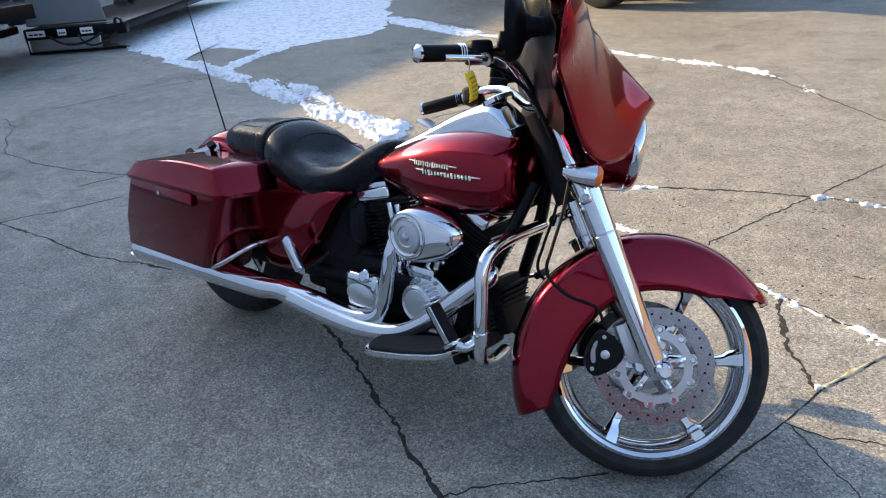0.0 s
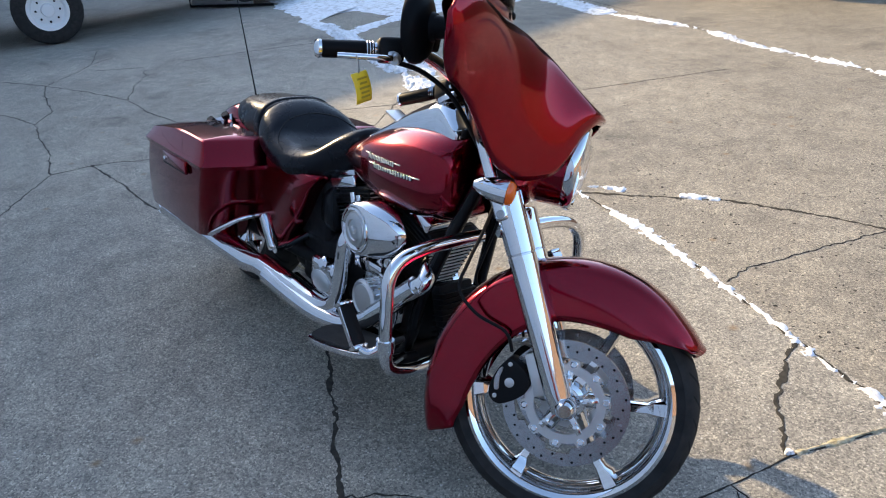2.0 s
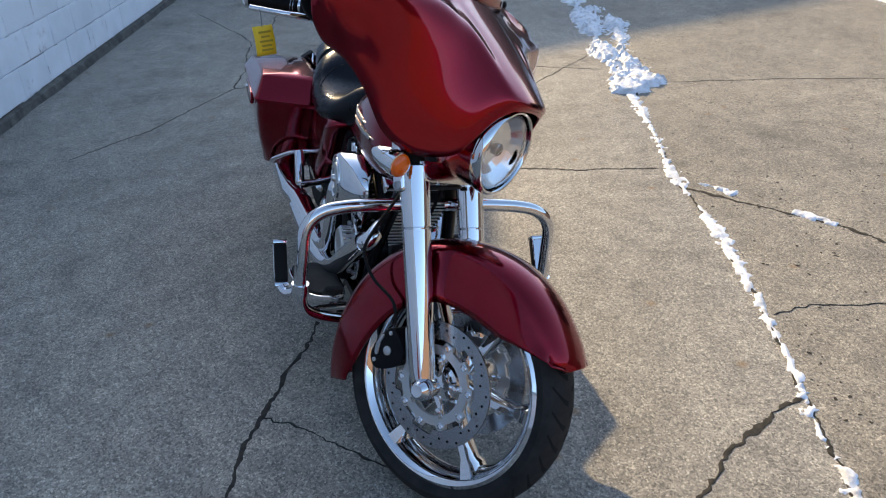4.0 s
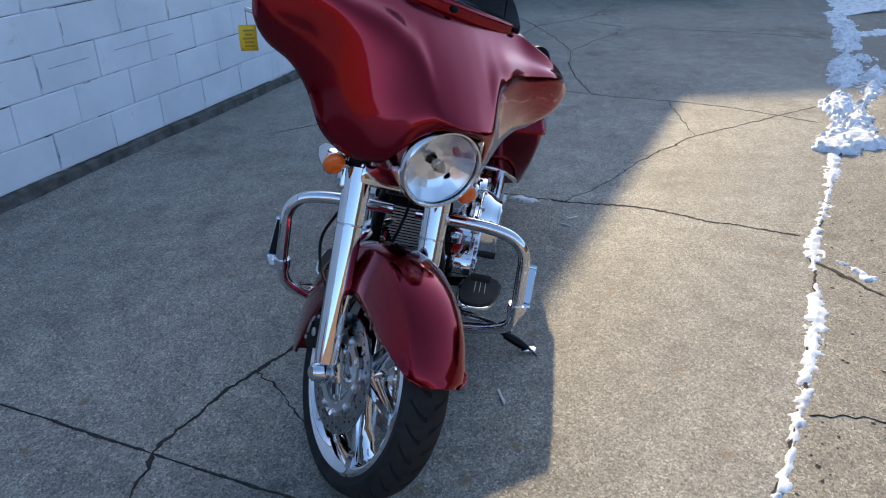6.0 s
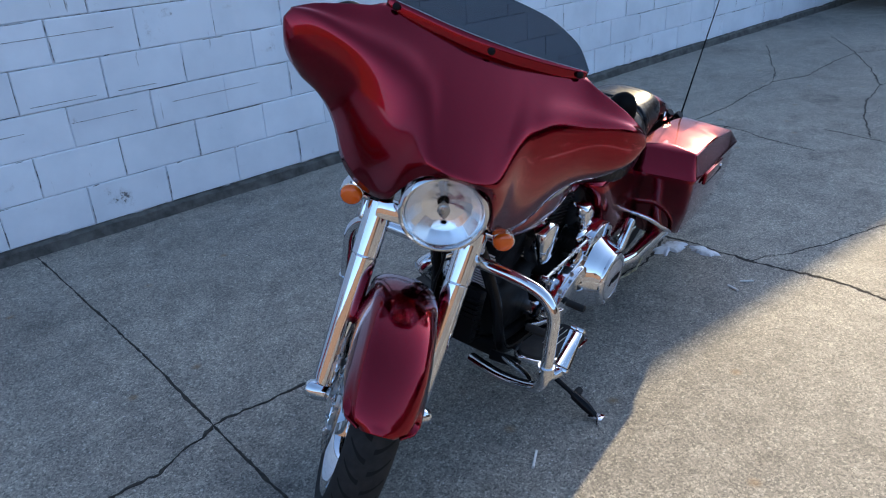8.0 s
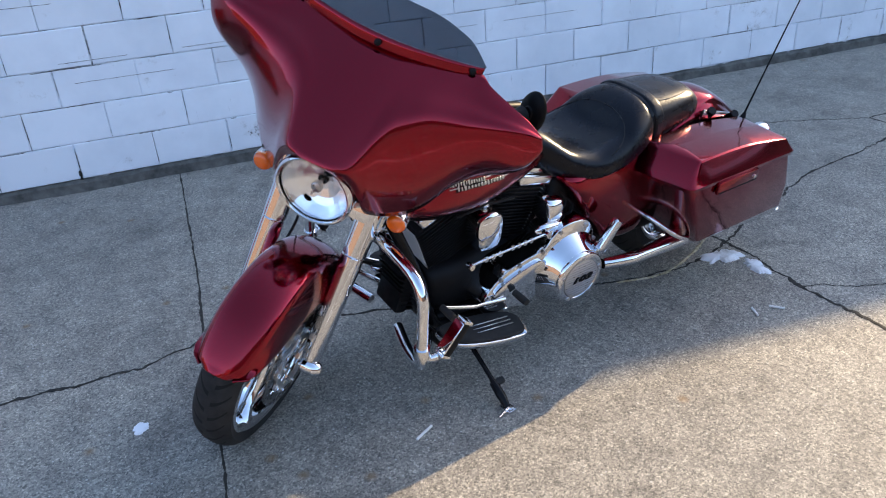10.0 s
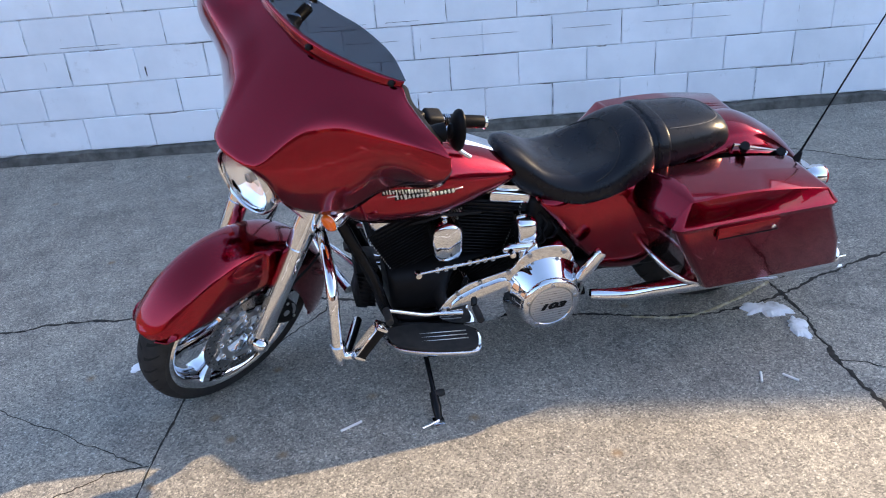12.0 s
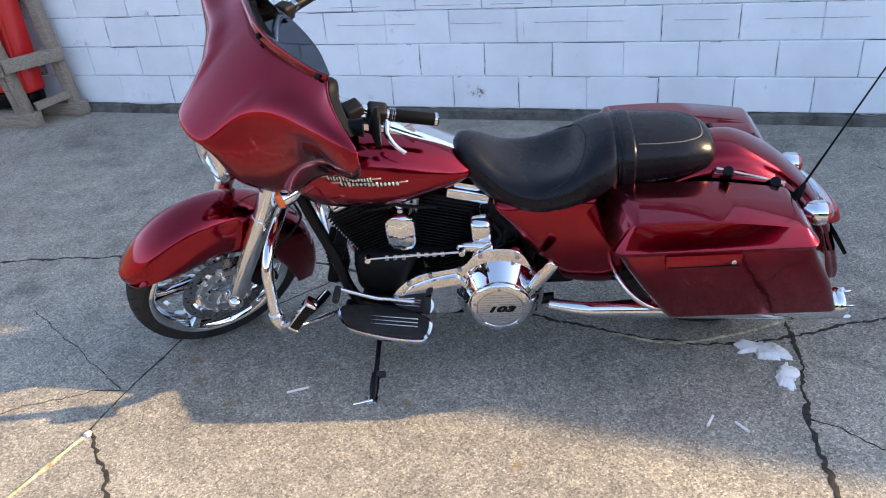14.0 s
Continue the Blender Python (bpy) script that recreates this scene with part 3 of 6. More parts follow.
def wheel(centre, radius, half, rim, m, spokes, label):
    """Tyre, bright rim with spokes, hub."""
    prof = []
    for i in range(15):
        a = math.pi * i / 14
        prof.append((rim + 0.002 + (radius - rim - 0.002) * math.sin(a) ** 0.62, -half * math.cos(a) * (1.0 if 0 < i < 14 else 0.8)))
    prof += [(rim - 0.012, half * 0.7), (rim - 0.012, -half * 0.7)]
    whole = part("wheel", lathe([(0.03, -0.06), (0.042, -0.055), (0.05, -0.02), (0.05, 0.02), (0.042, 0.055), (0.03, 0.06)], 28, m=at(centre)), CHROME, bike, label, m)
    part("tyre", lathe(prof, 72, m=at(centre), closed=True), RUBBER, whole, "black rubber tyre", m)
    b = bmesh.new()
    for i in range(34):
        for sgn in (-1, 1):
            a0 = 2 * math.pi * (i + (0.5 if sgn > 0 else 0)) / 34
            rows = []
            for k in range(6):
                f = k / 5
                y = sgn * half * (0.10 + 0.72 * f)
                ca = y / half
                r = rim + 0.002 + (radius - rim - 0.002) * max(0.0, 1 - ca * ca) ** 0.31 + 0.0007
                ang = a0 + 0.11 * f * f + 0.03 * f
                wd = 0.0068 * (1 - 0.55 * f) / r
                rows.append([centre + Vector((r * math.cos(ang + q), y, r * math.sin(ang + q))) for q in (-wd, wd)])
            loft(rows, closed=False, bm=b)
    part("tread", b, GROOVE, whole, "dark tread grooves", m)
    lip = [(rim + 0.004, half * 0.84), (rim - 0.004, half * 0.90), (rim - 0.012, half * 0.84), (rim - 0.022, half * 0.6), (rim - 0.034, half * 0.25), (rim - 0.034, -half * 0.25), (rim - 0.022, -half * 0.6), (rim - 0.012, -half * 0.84), (rim - 0.004, -half * 0.90), (rim + 0.004, -half * 0.84)]
    part("rim", lathe(lip, 72, m=at(centre), closed=True), CHROME, whole, "bright chrome rim", m)
    for i in range(spokes):
        t = Matrix.Translation(centre) @ Matrix.Rotation(2 * math.pi * i / spokes + 0.35, 4, "Y")
        b = bmesh.new()
        rows = []
        for f, w, d, off in ((0.035, 0.040, 0.034, 0.0), (0.08, 0.034, 0.030, 0.004), (0.13, 0.026, 0.026, 0.008), (rim - 0.06, 0.027, 0.026, 0.006), (rim - 0.045, 0.040, 0.034, 0.002), (rim - 0.015, 0.050, 0.045, 0.0), (rim - 0.004, 0.052, 0.047, 0.0)):
            rows.append([Vector((off + sx * w * 0.5, sy * d, f)) for sx, sy in ((-1, -0.6), (-0.6, -1), (0.6, -1), (1, -0.6), (1, 0.6), (0.6, 1), (-0.6, 1), (-1, 0.6))])
        part("spoke", loft(rows, bm=b), CHROME, whole, "", m @ t)
    return whole


wheel(FRONT_AXLE, 0.297, 0.060, 0.240, WHEEL_TURN, 6, "chrome spoked front wheel with black tyre")
wheel(REAR_AXLE, 0.312, 0.085, 0.215, Matrix(), 6, "chrome rear wheel with wide black tyre")


def cut_ring(inner, outer, half, m, n=120):
    """A flat ring whose inner and outer radius follow two functions of the angle."""
    rings = []
    for r_of, y in ((inner, -half), (outer, -half), (outer, half), (inner, half), (inner, -half)):
        rings.append([m @ Vector((r_of(2 * math.pi * j / n) * math.cos(2 * math.pi * j / n), r_of(2 * math.pi * j / n) * math.sin(2 * math.pi * j / n), y)) for j in range(n)])
    b = loft(rings, caps=False)
    bmesh.ops.remove_doubles(b, verts=b.verts, dist=1e-6)
    return b


def brake_disc(y, side):
    c = FRONT_AXLE + Vector((0, y, 0))

    def window(a):                       # five open windows bitten out of the band's inner edge
        return 0.117 if (a * 5 / (2 * math.pi)) % 1 < 0.38 else 0.1045

    def lobes(a):                        # ten lugs on the carrier reach out to the band
        f = (a * 10 / (2 * math.pi)) % 1
        return 0.103 if 0.28 < f < 0.72 else 0.092

    disc = part("brake_disc", cut_ring(window, lambda a: 0.146, 0.0028, at(c)), ROTOR, bike, "drilled steel brake disc", WHEEL_TURN, 30)
    part("carrier", cut_ring(lambda a: 0.071, lobes, 0.004, at(c + Vector((0, side * 0.004, 0)))), ALLOY, disc, "bright lobed disc carrier", WHEEL_TURN, 30)
    for i in range(10):
        a = 2 * math.pi * (i + 0.5) / 10
        p = c + Vector((math.cos(a) * 0.0935, side * 0.008, -math.sin(a) * 0.0935))
        part("bobbin", lathe([(0.0082, -0.002), (0.0082, 0.003), (0.0066, 0.004), (0.0056, 0.001)], 14, m=at(p, along((0, 0, 0), (0, side, 0)))), CHROME, disc, "", WHEEL_TURN)
    for i in range(5):
        a = 2 * math.pi * (i + 0.3) / 5
        p = c + Vector((math.cos(a) * 0.060, side * 0.010, math.sin(a) * 0.060))
        part("bolt", lathe([(0.008, -0.004), (0.008, 0.005), (0.004, 0.007)], 10, m=at(p, along((0, 0, 0), (0, side, 0)))), CHROME, disc, "", WHEEL_TURN)
        q = c + Vector((math.cos(a) * 0.052, side * 0.004, math.sin(a) * 0.052))
        part("lug", rbox((0.052, 0.010, 0.015), Matrix.Translation(q) @ Matrix.Rotation(-a, 4, "Y"), 0.003, 2), CHROME, disc, "", WHEEL_TURN)
    for i in range(36):
        a = 2 * math.pi * i / 36
        r = 0.126 + 0.0075 * (i % 3 - 0.5)
        p = c + Vector((math.cos(a) * r, side * 0.0029, math.sin(a) * r))
        part("hole", lathe([(0.0030, 0.0), (0.0030, 0.0005)], 8, m=at(p, along((0, 0, 0), (0, side, 0)))), BLACK, disc, "", WHEEL_TURN)


brake_disc(-0.078, -1)
brake_disc(0.078, 1)
for s in (-1, 1):
    shape = rounded([(0.552, 0.250), (0.543, 0.272), (0.550, 0.312), (0.570, 0.347), (0.590, 0.350), (0.624, 0.325), (0.632, 0.295), (0.612, 0.266), (0.575, 0.243)], 3)
    y0, y1 = (-0.012 + s * 0.060, -0.012 + s * 0.118)
    cal = part("brake_caliper", plate(shape, min(y0, y1), max(y0, y1), 0.010, 3), BLACK, bike, "black brake caliper", WHEEL_TURN)
    for x, z, r in ((0.587, 0.298, 0.011), (0.560, 0.260, 0.005), (0.580, 0.340, 0.005)):
        part("badge" if r > 0.01 else "bolt", lathe([(r, -0.002), (r, 0.003), (r * 0.75, 0.004)], 18, m=along((x, -0.012 + s * 0.118, z), (0, s, 0))), ALLOY, cal, "", WHEEL_TURN)
    arc = rounded([(0.556, 0.276), (0.552, 0.300), (0.558, 0.324), (0.566, 0.328), (0.563, 0.303), (0.566, 0.278)], 3)
    y2 = -0.012 + s * 0.118
    part("face_plate", plate(arc, min(y2, y2 + s * 0.004), max(y2, y2 + s * 0.004), 0.001, 1), STEEL, cal, "grey ribbed face plate", WHEEL_TURN)
    part("bracket", rbox((0.03, 0.014, 0.10), Matrix.Translation((0.640, -0.012 + s * 0.105, 0.33)) @ Matrix.Rotation(radians(-26), 4, "Y"), 0.004), ALLOY, cal, "", WHEEL_TURN)


def arc_fender(centre, stations, m, name, label):
    """A skirted mudguard: angle, crown radius, skirt radius, half width."""
    keys = [Vector((r, k, w)) for _, r, k, w in stations]
    rows = []
    smooth = catmull(keys, 8)
    angs = []
    for (a, *_), (b, *_) in zip(stations, stations[1:]):
        angs += [a + (b - a) * i / 8 for i in range(8)]
    angs.append(stations[-1][0])
    for ang, (r, k, w) in zip(angs, smooth):
        t = radians(ang)
        ring = []
        for j in range(25):
            s = -1 + 2 * j / 24
            f = abs(s)
            if f < 0.5:
                y, rad = w * 0.80 * math.sin(f * math.pi) ** 0.95, r - 0.030 * (1 - math.cos(f * math.pi))
            else:
                g = (f - 0.5) * 2
                y, rad = w * (0.80 + 0.20 * math.sin(g * math.pi / 2)), (r - 0.030) + (k - r + 0.030) * g
            ring.append(centre + Vector((rad * math.cos(t), math.copysign(y, s), rad * math.sin(t))))
        rows.append(ring)
    ob = part(name, loft(rows, closed=False), RED, bike, label, m)
    sol = ob.modifiers.new("thickness", "SOLIDIFY")
    sol.thickness, sol.offset = 0.004, -1
    return ob


arc_fender(FRONT_AXLE, [(35, 0.330, 0.320, 0.050), (38, 0.327, 0.302, 0.080), (49, 0.324, 0.252, 0.090), (61, 0.325, 0.212, 0.094), (84, 0.327, 0.193, 0.095), (110, 0.328, 0.190, 0.095), (139, 0.332, 0.189, 0.094), (159, 0.338, 0.193, 0.092), (180, 0.344, 0.210, 0.090), (198, 0.353, 0.238, 0.086), (209, 0.360, 0.274, 0.080)], WHEEL_TURN, "front_fender", "glossy red skirted front mudguard")
arc_fender(REAR_AXLE, [(40, 0.37, 0.33, 0.100), (70, 0.385, 0.33, 0.105), (92, 0.389, 0.32, 0.110), (110, 0.362, 0.31, 0.112), (128, 0.343, 0.30, 0.112), (148, 0.340, 0.30, 0.112), (172, 0.356, 0.31, 0.108), (186, 0.39, 0.33, 0.10), (196, 0.42, 0.36, 0.09)], Matrix(), "rear_fender", "glossy red rear mudguard")

# fork, lamps and fairing turn with the bars
LEG = Vector((-0.226, 0, 0.43)).normalized()
for s in (-1, 1):
    base = FRONT_AXLE + Vector((-0.006, s * 0.122, -0.012))
    leg = part("fork_leg", tube([base, base + LEG * 0.05, base + LEG * 0.36, base + LEG * 0.365], [0.024, 0.030, 0.0325, 0.028], 24, 1), CHROME, bike, "chrome fork slider", FORK)
    part("upper_cover", tube([base + LEG * 0.362, base + LEG * 0.366, base + LEG * 0.50, base + LEG * 0.505], [0.028, 0.033, 0.035, 0.028], 24, 1), CHROME, leg, "", FORK)
    part("fork_tube", tube([base + LEG * 0.50, base + LEG * 0.66], 0.026, 20, 1), BLACK, leg, "", FORK)
    part("axle_nut", lathe([(0.024, -0.03), (0.026, 0.0), (0.022, 0.022), (0.014, 0.03)], 20, m=at(FRONT_AXLE + Vector((0, s * 0.135, 0)), along((0, 0, 0), (0, s, 0)))), CHROME, leg, "", FORK)
    side = Vector((0.440, -0.012 + s * 0.153, 0.742))
    b = rbox((0.030, 0.022, 0.205), Matrix.Translation(side) @ Matrix.Rotation(math.atan2(LEG.x, LEG.z), 4, "Y"), 0.010, 3)
    cov = part("fork_cover", b, CHROME, bike, "chrome fork cover plate", FORK)
    for k in (-0.088, 0.088):
        part("bolt", lathe([(0.010, 0), (0.010, 0.004), (0.006, 0.005), (0.005, 0.002)], 14, m=along(side + LEG * k + Vector((0, s * 0.0105, 0)), (0, s, 0))), STEEL, cov, "", FORK)
    lamp = Vector((0.480, s * 0.199 - 0.012, 0.714))
    sig = part("turn_signal", lathe([(0.008, -0.066), (0.018, -0.052), (0.025, -0.028), (0.0285, -0.004), (0.029, 0.010), (0.026, 0.012)], 28, m=along(lamp, (1, 0, -0.05))), CHROME, bike, "chrome bullet turn signal with amber lens", FORK)
    part("lens", lathe([(0.0265, 0.008), (0.026, 0.018), (0.020, 0.025), (0.007, 0.028)], 28, m=along(lamp, (1, 0, -0.05))), AMBER, sig, "amber lens", FORK)
    part("stem", tube([lamp, lamp + Vector((-0.01, -s * 0.05, -0.005))], 0.010, 12, 1), CHROME, sig, "", FORK)
part("triple_clamp", rbox((0.07, 0.27, 0.05), Matrix.Translation((0.485, -0.012, 0.70)) @ Matrix.Rotation(-RAKE, 4, "Y"), 0.012), CHROME, bike, "chrome lower fork clamp cover", FORK)
part("upper_clamp", rbox((0.07, 0.27, 0.035), Matrix.Translation((0.41, -0.012, 0.86)) @ Matrix.Rotation(-RAKE, 4, "Y"), 0.010), BLACK, bike, "", FORK)

LAMP, BEAM = Vector((0.598, -0.012, 0.808)), Vector((1, 0, -0.02))
head = part("headlight", lathe([(0.099, -0.008), (0.1035, -0.005), (0.105, 0.002), (0.1045, 0.010), (0.102, 0.017), (0.098, 0.021), (0.094, 0.020), (0.091, 0.016), (0.089, 0.004)], 64, m=along(LAMP, BEAM), caps=False), CHROME, bike, "round chrome headlight", FORK)
part("nacelle", lathe([(0.06, -0.16), (0.095, -0.11), (0.101, -0.06), (0.1005, -0.006)], 48, m=along(LAMP, BEAM), caps=False), RED, head, "red headlight nacelle", FORK)
refl = lathe([(0.012, -0.042), (0.03, -0.038), (0.05, -0.029), (0.066, -0.018), (0.079, -0.005), (0.088, 0.006)], 26, m=along(LAMP, BEAM), caps=False)
chips = random.Random(5)
for v in refl.verts:
    v.co += Vector((chips.uniform(-1, 1), chips.uniform(-1, 1), chips.uniform(-1, 1))) * 0.0009
part("reflector", refl, MIRROR, head, "mirrored reflector bowl", FORK, 8.0)
part("socket", lathe([(0.013, -0.046), (0.013, -0.038)], 18, m=along(LAMP, BEAM)), BLACK, head, "", FORK)
part("bulb_shield", lathe([(0.004, -0.042), (0.006, -0.02), (0.014, -0.016), (0.015, -0.002), (0.010, 0.002), (0.004, 0.003)], 20, m=along(LAMP, BEAM)), STEEL, head, "", FORK)
glass = part("lens", lathe([(0.0889, 0.010), (0.080, 0.020), (0.055, 0.030), (0.025, 0.035), (0.0015, 0.036)], 48, m=along(LAMP, BEAM), caps=False), GLASS, head, "clear glass lens", FORK)
glass.visible_shadow = False
glass.modifiers.new("thickness", "SOLIDIFY").thickness = 0.003

EDGE = [(0.633, 0.0, 0.914), (0.625, 0.046, 0.906), (0.606, 0.076, 0.876), (0.590, 0.097, 0.825), (0.566, 0.114, 0.775), (0.515, 0.155, 0.748), (0.479, 0.194, 0.750), (0.443, 0.232, 0.775), (0.404, 0.274, 0.839), (0.375, 0.324, 0.883), (0.352, 0.383, 0.906), (0.346, 0.428, 0.950), (0.347, 0.446, 1.010)]
SKIRT = [(0.642, 0.0, 0.924), (0.630, 0.056, 0.921), (0.608, 0.083, 0.910), (0.585, 0.106, 0.895), (0.562, 0.124, 0.880), (0.528, 0.154, 0.875), (0.495, 0.188, 0.880), (0.460, 0.228, 0.908), (0.428, 0.273, 0.943), (0.402, 0.332, 0.963), (0.384, 0.396, 0.962), (0.368, 0.436, 0.985), (0.351, 0.449, 1.026)]
RIDGE = [(0.636, 0.0, 0.934), (0.620, 0.058, 0.934), (0.590, 0.075, 0.954), (0.558, 0.088, 0.978), (0.528, 0.105, 0.998), (0.500, 0.128, 1.012), (0.477, 0.160, 1.026), (0.450, 0.202, 1.034), (0.428, 0.252, 1.039), (0.411, 0.312, 1.047), (0.391, 0.372, 1.052), (0.368, 0.414, 1.050), (0.348, 0.441, 1.041)]
UPPER = [(0.505, 0.0, 1.022), (0.498, 0.052, 1.023), (0.470, 0.070, 1.038), (0.450, 0.087, 1.048), (0.432, 0.105, 1.057), (0.414, 0.127, 1.064), (0.398, 0.155, 1.070), (0.379, 0.194, 1.074), (0.362, 0.246, 1.075), (0.366, 0.300, 1.072), (0.366, 0.360, 1.068), (0.356, 0.408, 1.058), (0.347, 0.441, 1.043)]
TOP = [(0.369, 0.0, 1.104), (0.364, 0.045, 1.104), (0.360, 0.065, 1.104), (0.356, 0.085, 1.104), (0.352, 0.105, 1.104), (0.347, 0.125, 1.105), (0.341, 0.15, 1.106), (0.331, 0.185, 1.109), (0.309, 0.237, 1.118), (0.329, 0.28, 1.108), (0.343, 0.345, 1.091), (0.344, 0.40, 1.069), (0.346, 0.441, 1.044)]


def fairing_grid(curves, n=5, k=6, relax=0):
    """Half the shell: curves from the middle out, smoothed both ways."""
    fine = [catmull(c, n) for c in curves]
    cols = [catmull([c[i] for c in fine], k) for i in range(len(fine[0]))]
    grid = [[cols[i][j].copy() for i in range(len(cols))] for j in range(len(cols[0]))]
    for _ in range(relax):
        old = [[p.copy() for p in r] for r in grid]
        for j in range(1, len(grid) - 1):
            for i in range(len(grid[0]) - 1):
                o = old[j]
                west = o[i - 1] if i else Vector((o[1].x, -o[1].y, o[1].z))
                grid[j][i] = o[i] * 0.4 + (west + o[i + 1]) * 0.2 + (old[j - 1][i] + old[j + 1][i]) * 0.1
    return grid


def both_sides(rows):
    return [[Vector((p.x, -p.y - 0.024, p.z)) for p in r[:0:-1]] + [Vector((p.x, p.y, p.z)) if i else Vector((p.x, -0.012, p.z)) for i, p in enumerate(r)] for r in rows]


shell = part("fairing", loft(both_sides(fairing_grid([EDGE, SKIRT, RIDGE, UPPER, TOP], relax=9)), closed=False), RED, bike, "large red batwing fairing", FORK)
sol = shell.modifiers.new("thickness", "SOLIDIFY")
sol.thickness, sol.offset = 0.006, 1
# black inner side of the fairing, facing the rider
RIM = [TOP[i] for i in (0, 4, 6, 7, 8, 9, 10, 11)]
INNER = [[(p[0] - d, p[1] * f, p[2] + h) for p in RIM] for d, f, h in ((0.003, 0.995, -0.003), (0.030, 0.97, -0.030))]
LOWIN = [(0.305, 0.0, 1.00), (0.305, 0.11, 1.00), (0.307, 0.15, 0.995), (0.309, 0.19, 0.99), (0.314, 0.24, 0.985), (0.322, 0.28, 0.98), (0.334, 0.34, 0.975), (0.338, 0.41, 0.988)]
BOTIN = [(0.36, 0.0, 0.86), (0.365, 0.10, 0.85), (0.37, 0.13, 0.835), (0.405, 0.18, 0.80), (0.395, 0.235, 0.842), (0.372, 0.275, 0.872), (0.352, 0.325, 0.893), (0.342, 0.40, 0.936)]
part("inner_fairing", loft(both_sides(fairing_grid([INNER[0], INNER[1], LOWIN, BOTIN])), closed=False), INSIDE, bike, "matte black inner fairing", FORK)
# smoked wind screen, held in a red band with three screws
BAND = [(0.376, 0.0, 1.101), (0.371, 0.05, 1.101), (0.360, 0.10, 1.101), (0.349, 0.15, 1.103), (0.335, 0.20, 1.109), (0.313, 0.243, 1.117)]
SILL = [(0.369, 0.0, 1.141), (0.364, 0.05, 1.140), (0.355, 0.10, 1.139), (0.344, 0.15, 1.139), (0.329, 0.20, 1.138), (0.308, 0.245, 1.135)]
BROW = [(0.343, 0.0, 1.239), (0.336, 0.05, 1.234), (0.322, 0.10, 1.224), (0.310, 0.15, 1.206), (0.303, 0.20, 1.181), (0.303, 0.246, 1.137)]


def screen_grid(a, b, rows, belly):
    """Half a curved sheet between two lines, bellied forward."""
    la, lb = catmull(a, 5), catmull(b, 5)
    grid = []
    for j in range(rows + 1):
        f = j / rows
        grid.append([p.lerp(q, f) + Vector((belly * math.sin(math.pi * f) * (1 - (p.y / 0.25) ** 2), 0, 0)) for p, q in zip(la, lb)])
    return both_sides(grid)


band = part("screen_band", loft(screen_grid(BAND, SILL, 3, 0.002), closed=False), RED, bike, "red band under the wind screen", FORK)
band.modifiers.new("thickness", "SOLIDIFY").thickness = 0.004
screen = part("windscreen", loft(screen_grid([(x, y, z + 0.001) for x, y, z in SILL], BROW, 8, 0.010), closed=False), SMOKE, bike, "short smoked wind screen", FORK)
screen.modifiers.new("thickness", "SOLIDIFY").thickness = 0.004
for x, y, z in ((0.326, -0.245, 1.126), (0.376, -0.012, 1.122), (0.326, 0.221, 1.126)):
    part("screw", lathe([(0.009, 0), (0.009, 0.005), (0.005, 0.008)], 12, m=along((x, y, z), (0.9, 0.9 * (y + 0.012), 0.3))), BLACK, bike, "", FORK)

